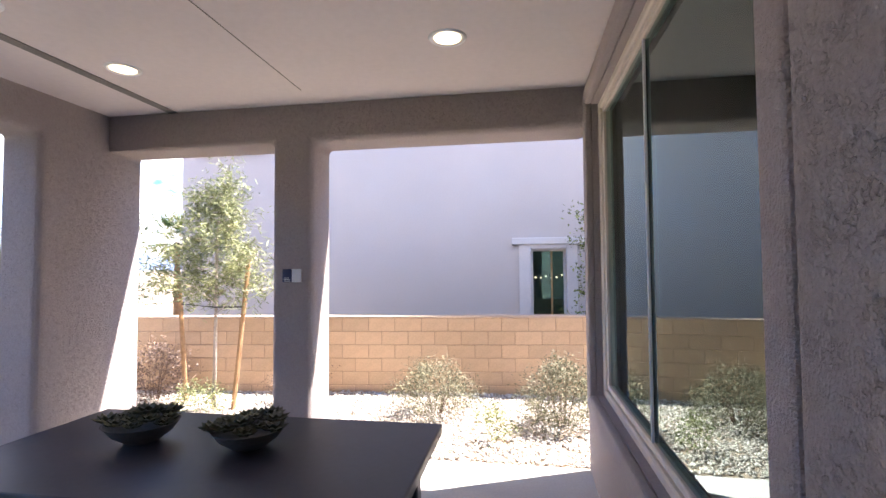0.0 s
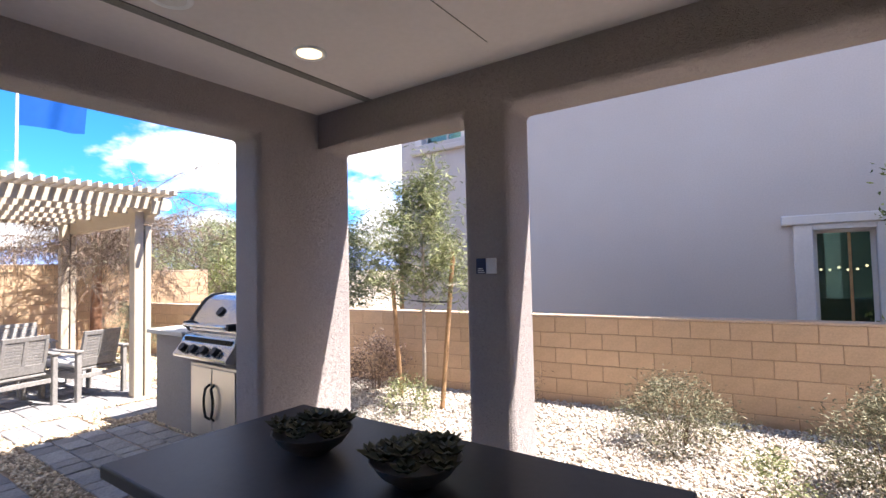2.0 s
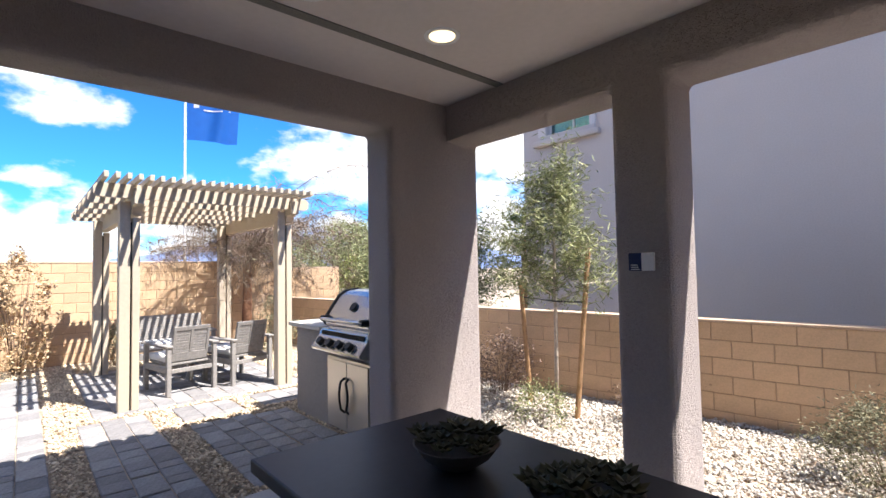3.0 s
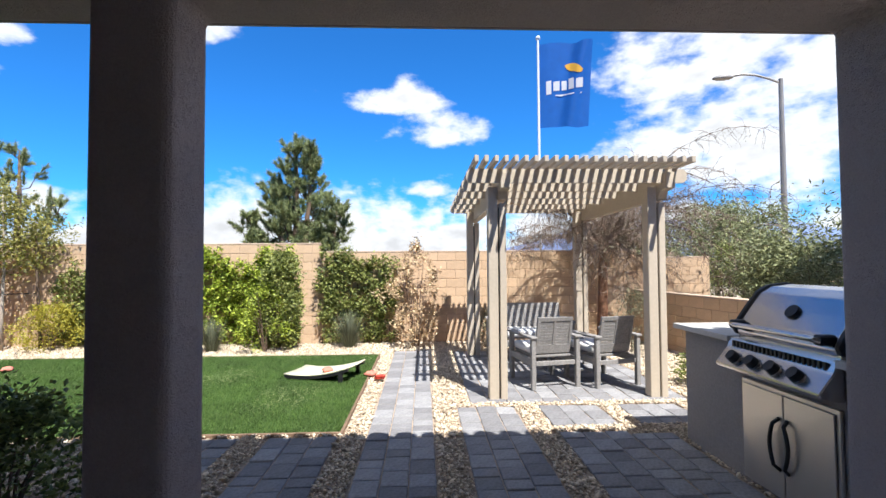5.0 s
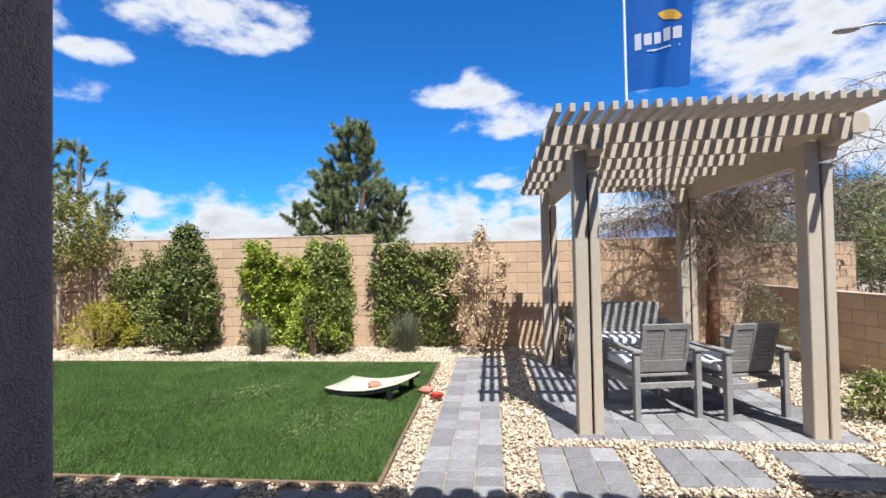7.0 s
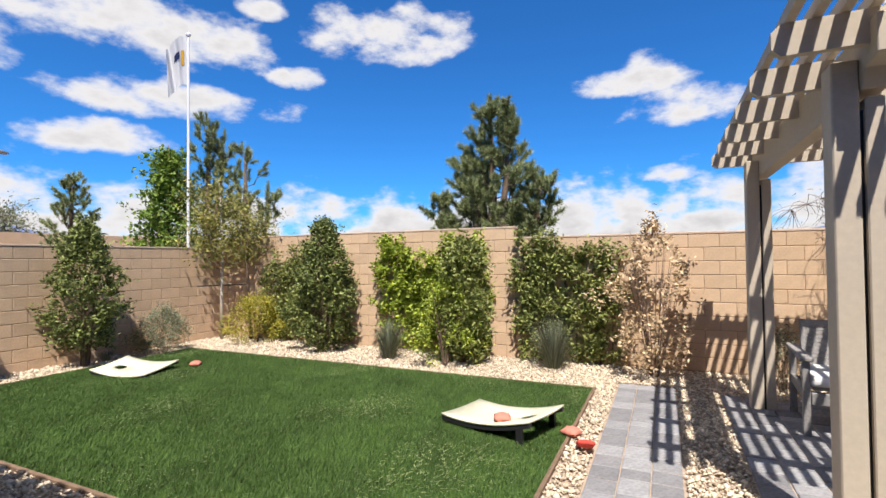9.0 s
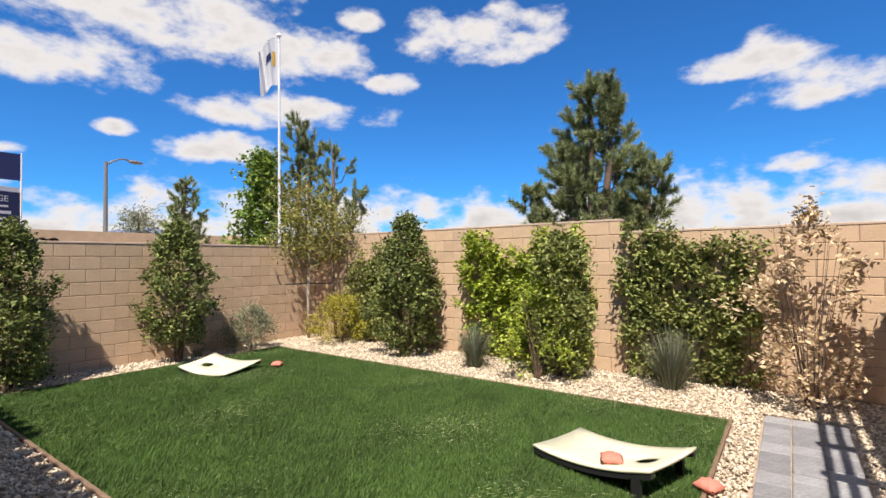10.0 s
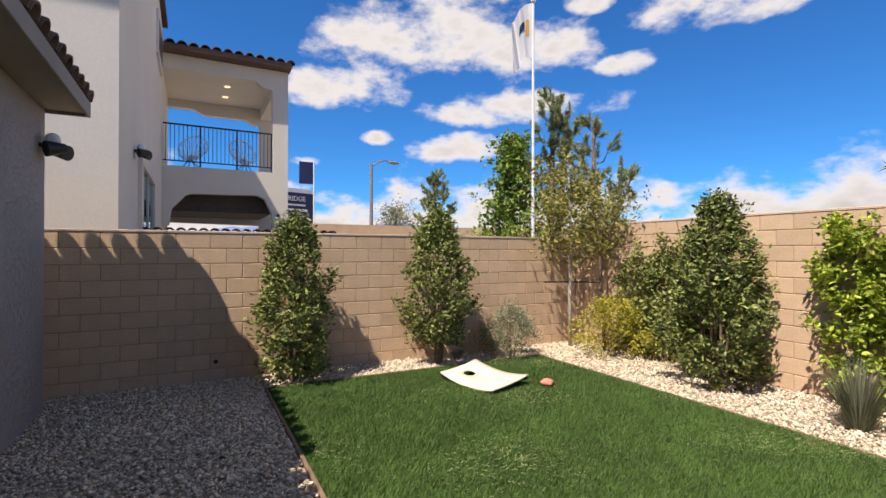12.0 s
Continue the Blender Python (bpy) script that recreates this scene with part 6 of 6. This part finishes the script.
flagpole((-10.63, -7.77, -0.1), 5.88, 0.03, "tall white flagpole beyond the corner of the walls")
flag = thing("white_flag", (0, 0, 0), "white flag with a gold mark hanging half slack", "flag")
sheet = cloth((-10.61, -7.78, 5.74), (0.85, -0.5, 0), 0.36, 0.95, 0.10, 0.36)
part("cloth", sheet(0, 1, 0, 1, 26, 14, 0), "flag_white", flag, smooth=True)
for off in (0.01, -0.01):
    part("gold_arc", sheet(0.15, 0.3, 0.3, 0.6, 4, 4, off), "flag_gold", flag)
    part("letter_bar", sheet(0.38, 0.62, 0.3, 0.45, 6, 3, off), "sign_blue", flag)


def street_lamp(at, h, reach, turn, label):
    root = thing("street_lamp", at, label, "street lamp", turn=turn)
    part("pole", tube([(0, 0, -0.3), (0, 0, h * 0.5), (0, 0, h)], [0.11, 0.095, 0.07], 10), "grey_metal", root)
    pts = [(0, 0, h - 0.15)] + [(reach * s, 0, h - 0.15 + 0.42 * math.sin(s * 2.0)) for s in (0.25, 0.5, 0.75, 1.0)]
    part("arm", tube(pts, [0.04] * 5, 8), "grey_metal", root)
    b = bmesh.new()
    bmesh.ops.create_uvsphere(b, u_segments=14, v_segments=8, radius=0.3, matrix=Matrix.Translation((reach + 0.25, 0, h + 0.2)) @ Matrix.Diagonal((1.2, 0.5, 0.3, 1)))
    part("lamp_head", b, "grey_metal", root, smooth=True)


street_lamp((-18.2, 13.2, 0), 7.9, 1.6, -105, "tall grey street lamp with curved arm beyond the trees")
street_lamp((-13.7, -25.2, 0), 6.0, 1.1, 190, "distant grey street lamp with a short arm")

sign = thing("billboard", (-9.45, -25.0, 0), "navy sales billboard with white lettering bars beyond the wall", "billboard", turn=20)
part("panel", box(-1.35, 0.95, -0.06, 0.06, 2.5, 4.25), "sign_blue", sign)
part("top_board", box(-1.35, 0.95, -0.05, 0.05, 4.255, 4.45), "white_paint", sign)
for x in (-1.1, 0.7):
    part("post", box(x - 0.08, x + 0.08, -0.05, 0.05, -0.2, 2.495), "white_paint", sign)
word = bpy.data.curves.new("lettering", "FONT")
word.body, word.size, word.extrude, word.align_x = "RIDGE", 0.34, 0.004, "CENTER"
word.materials.append(M["white_paint"])
o = new("lettering", word)
o.parent = sign
o.matrix_local = pose(-0.42, 0.068, 3.84, 90, 0, 180)
for k, (w, hgt) in enumerate(((0.0, 0.2), (0.7, 0.08), (0.8, 0.12), (0.7, 0.12), (0.5, 0.12))):
    z = 3.95 - (0, 0.3, 0.55, 0.8, 1.05)[k]
    if not w:
        continue
    for y in (0.064, -0.07):
        part("text_bar", box(-0.2 - w, -0.2 + w, y, y + 0.006, z - hgt / 2, z + hgt / 2), "white_paint", sign)
flag = thing("banner_flag", (-10.75, -25.4, 0), "small blue and red banner on a pole by the billboard", "banner")
part("pole", tube([(0, 0, -0.2), (0, 0, 5.9)], [0.04, 0.03], 8), "white_paint", flag)
part("cloth", box(0.04, 0.72, -0.01, 0.01, 4.75, 5.85), "sign_blue", flag)
part("cloth", box(0.045, 0.45, -0.016, -0.011, 4.75, 5.05), "sign_red", flag)

# distance
rng = np.random.default_rng(12)
n = 360
az = np.linspace(0, math.tau, n + 1)[:-1]
prof = 60 + 45 * np.sin(az * 3 + 1.0) + 32 * np.sin(az * 7 + 2) + 16 * np.sin(az * 17 + 4) + 7 * np.sin(az * 41) + rng.normal(0, 3, n)
prof = np.clip(prof, 18, None) + 110 * np.exp(-((az - math.radians(158)) / 0.30) ** 2)
R = 2300.0
v = []
for k in range(n):
    c, s = math.cos(az[k]), math.sin(az[k])
    v += [(c * R, s * R, -5), (c * (R + 60), s * (R + 60), prof[k] * 0.6), (c * (R + 160), s * (R + 160), prof[k]), (c * (R + 400), s * (R + 400), -5)]
f = []
for k in range(n):
    a, b = 4 * k, 4 * ((k + 1) % n)
    for j in range(3):
        f.append((a + j, b + j, b + j + 1, a + j + 1))
tagged(mesh_from("backdrop", v, f, "ridge"), "hazy blue mountain ridge on the horizon", "mountains", kind="structure")

# ---- yard walls and paving, piece by piece ----
block_wall("wall_west_yard", (W_X, S_Y - 0.15, 0), 90, 12.9, [(0.0, 1.79), (5.66, 1.64), (11.5, 1.51)], "tan concrete-block garden wall with a step in its top", (2.6, 10.9))
block_wall("wall_south_yard", (W_X + 0.01, S_Y, 0), 0, 7.4, [(0.0, 1.59)], "tan concrete-block garden wall, partly in shade")
bpy.data.objects["wall_south_yard"].matrix_world = pose(W_X + 0.01, S_Y - BT, 0)
block_wall("wall_north_yard", (-10.74, 4.40, -0.06), 6.47, 12.6, [(0.0, 0.965)], "low tan concrete-block wall along the side yard")
far_wall = tagged(link("wall_far", box(-60, -8.1, -16.2, -16.0, -0.3, 2.25), "block"), "distant tan wall beyond the garden wall", "wall", kind="structure")
tagged(link("wall_far", box(-16.5, -12.6, -13.0, -12.8, -0.3, 2.1), "block"), "distant tan wall section beyond the corner", "wall", kind="structure")

paver_mesh = {}


def paver(a, b):
    key = (round(a, 3), round(b, 3))
    if key not in paver_mesh:
        bm = box(0.003, a - 0.003, 0.003, b - 0.003, -0.05, 0.0, 0.010, 2)
        me = bpy.data.meshes.new("paver")
        bm.to_mesh(me)
        bm.free()
        me.materials.append(M["paver"])
        paver_mesh[key] = me
    return paver_mesh[key]


rnd = random.Random(4)
for x0, x1, y0, y1 in STRIPS:
    root = tagged(new("pavement"), "strip of tumbled grey concrete pavers set in gravel" if y1 - y0 < 1 else "pad of tumbled grey concrete pavers under the pergola", "paving", kind="structure")
    part("bedding", box(x0, x1, y0, y1, -0.12, -0.006), "gravel_bed", root)
    rows = max(1, round((y1 - y0) / 0.187))
    wdt = (y1 - y0) / rows
    for r in range(rows):
        x = x0
        while x < x1 - 0.02:
            ln = rnd.choice((0.14, 0.19, 0.19, 0.235))
            if x1 - (x + ln) < 0.10:
                ln = round(x1 - x, 3)
            o = new("paver", paver(ln, wdt))
            o.parent = root
            o.location = (x, y0 + r * wdt, 0.004 + rnd.uniform(-0.004, 0.005))
            o.rotation_euler = (rnd.uniform(-.012, .012), rnd.uniform(-.012, .012), rnd.uniform(-.012, .012))
            x += ln
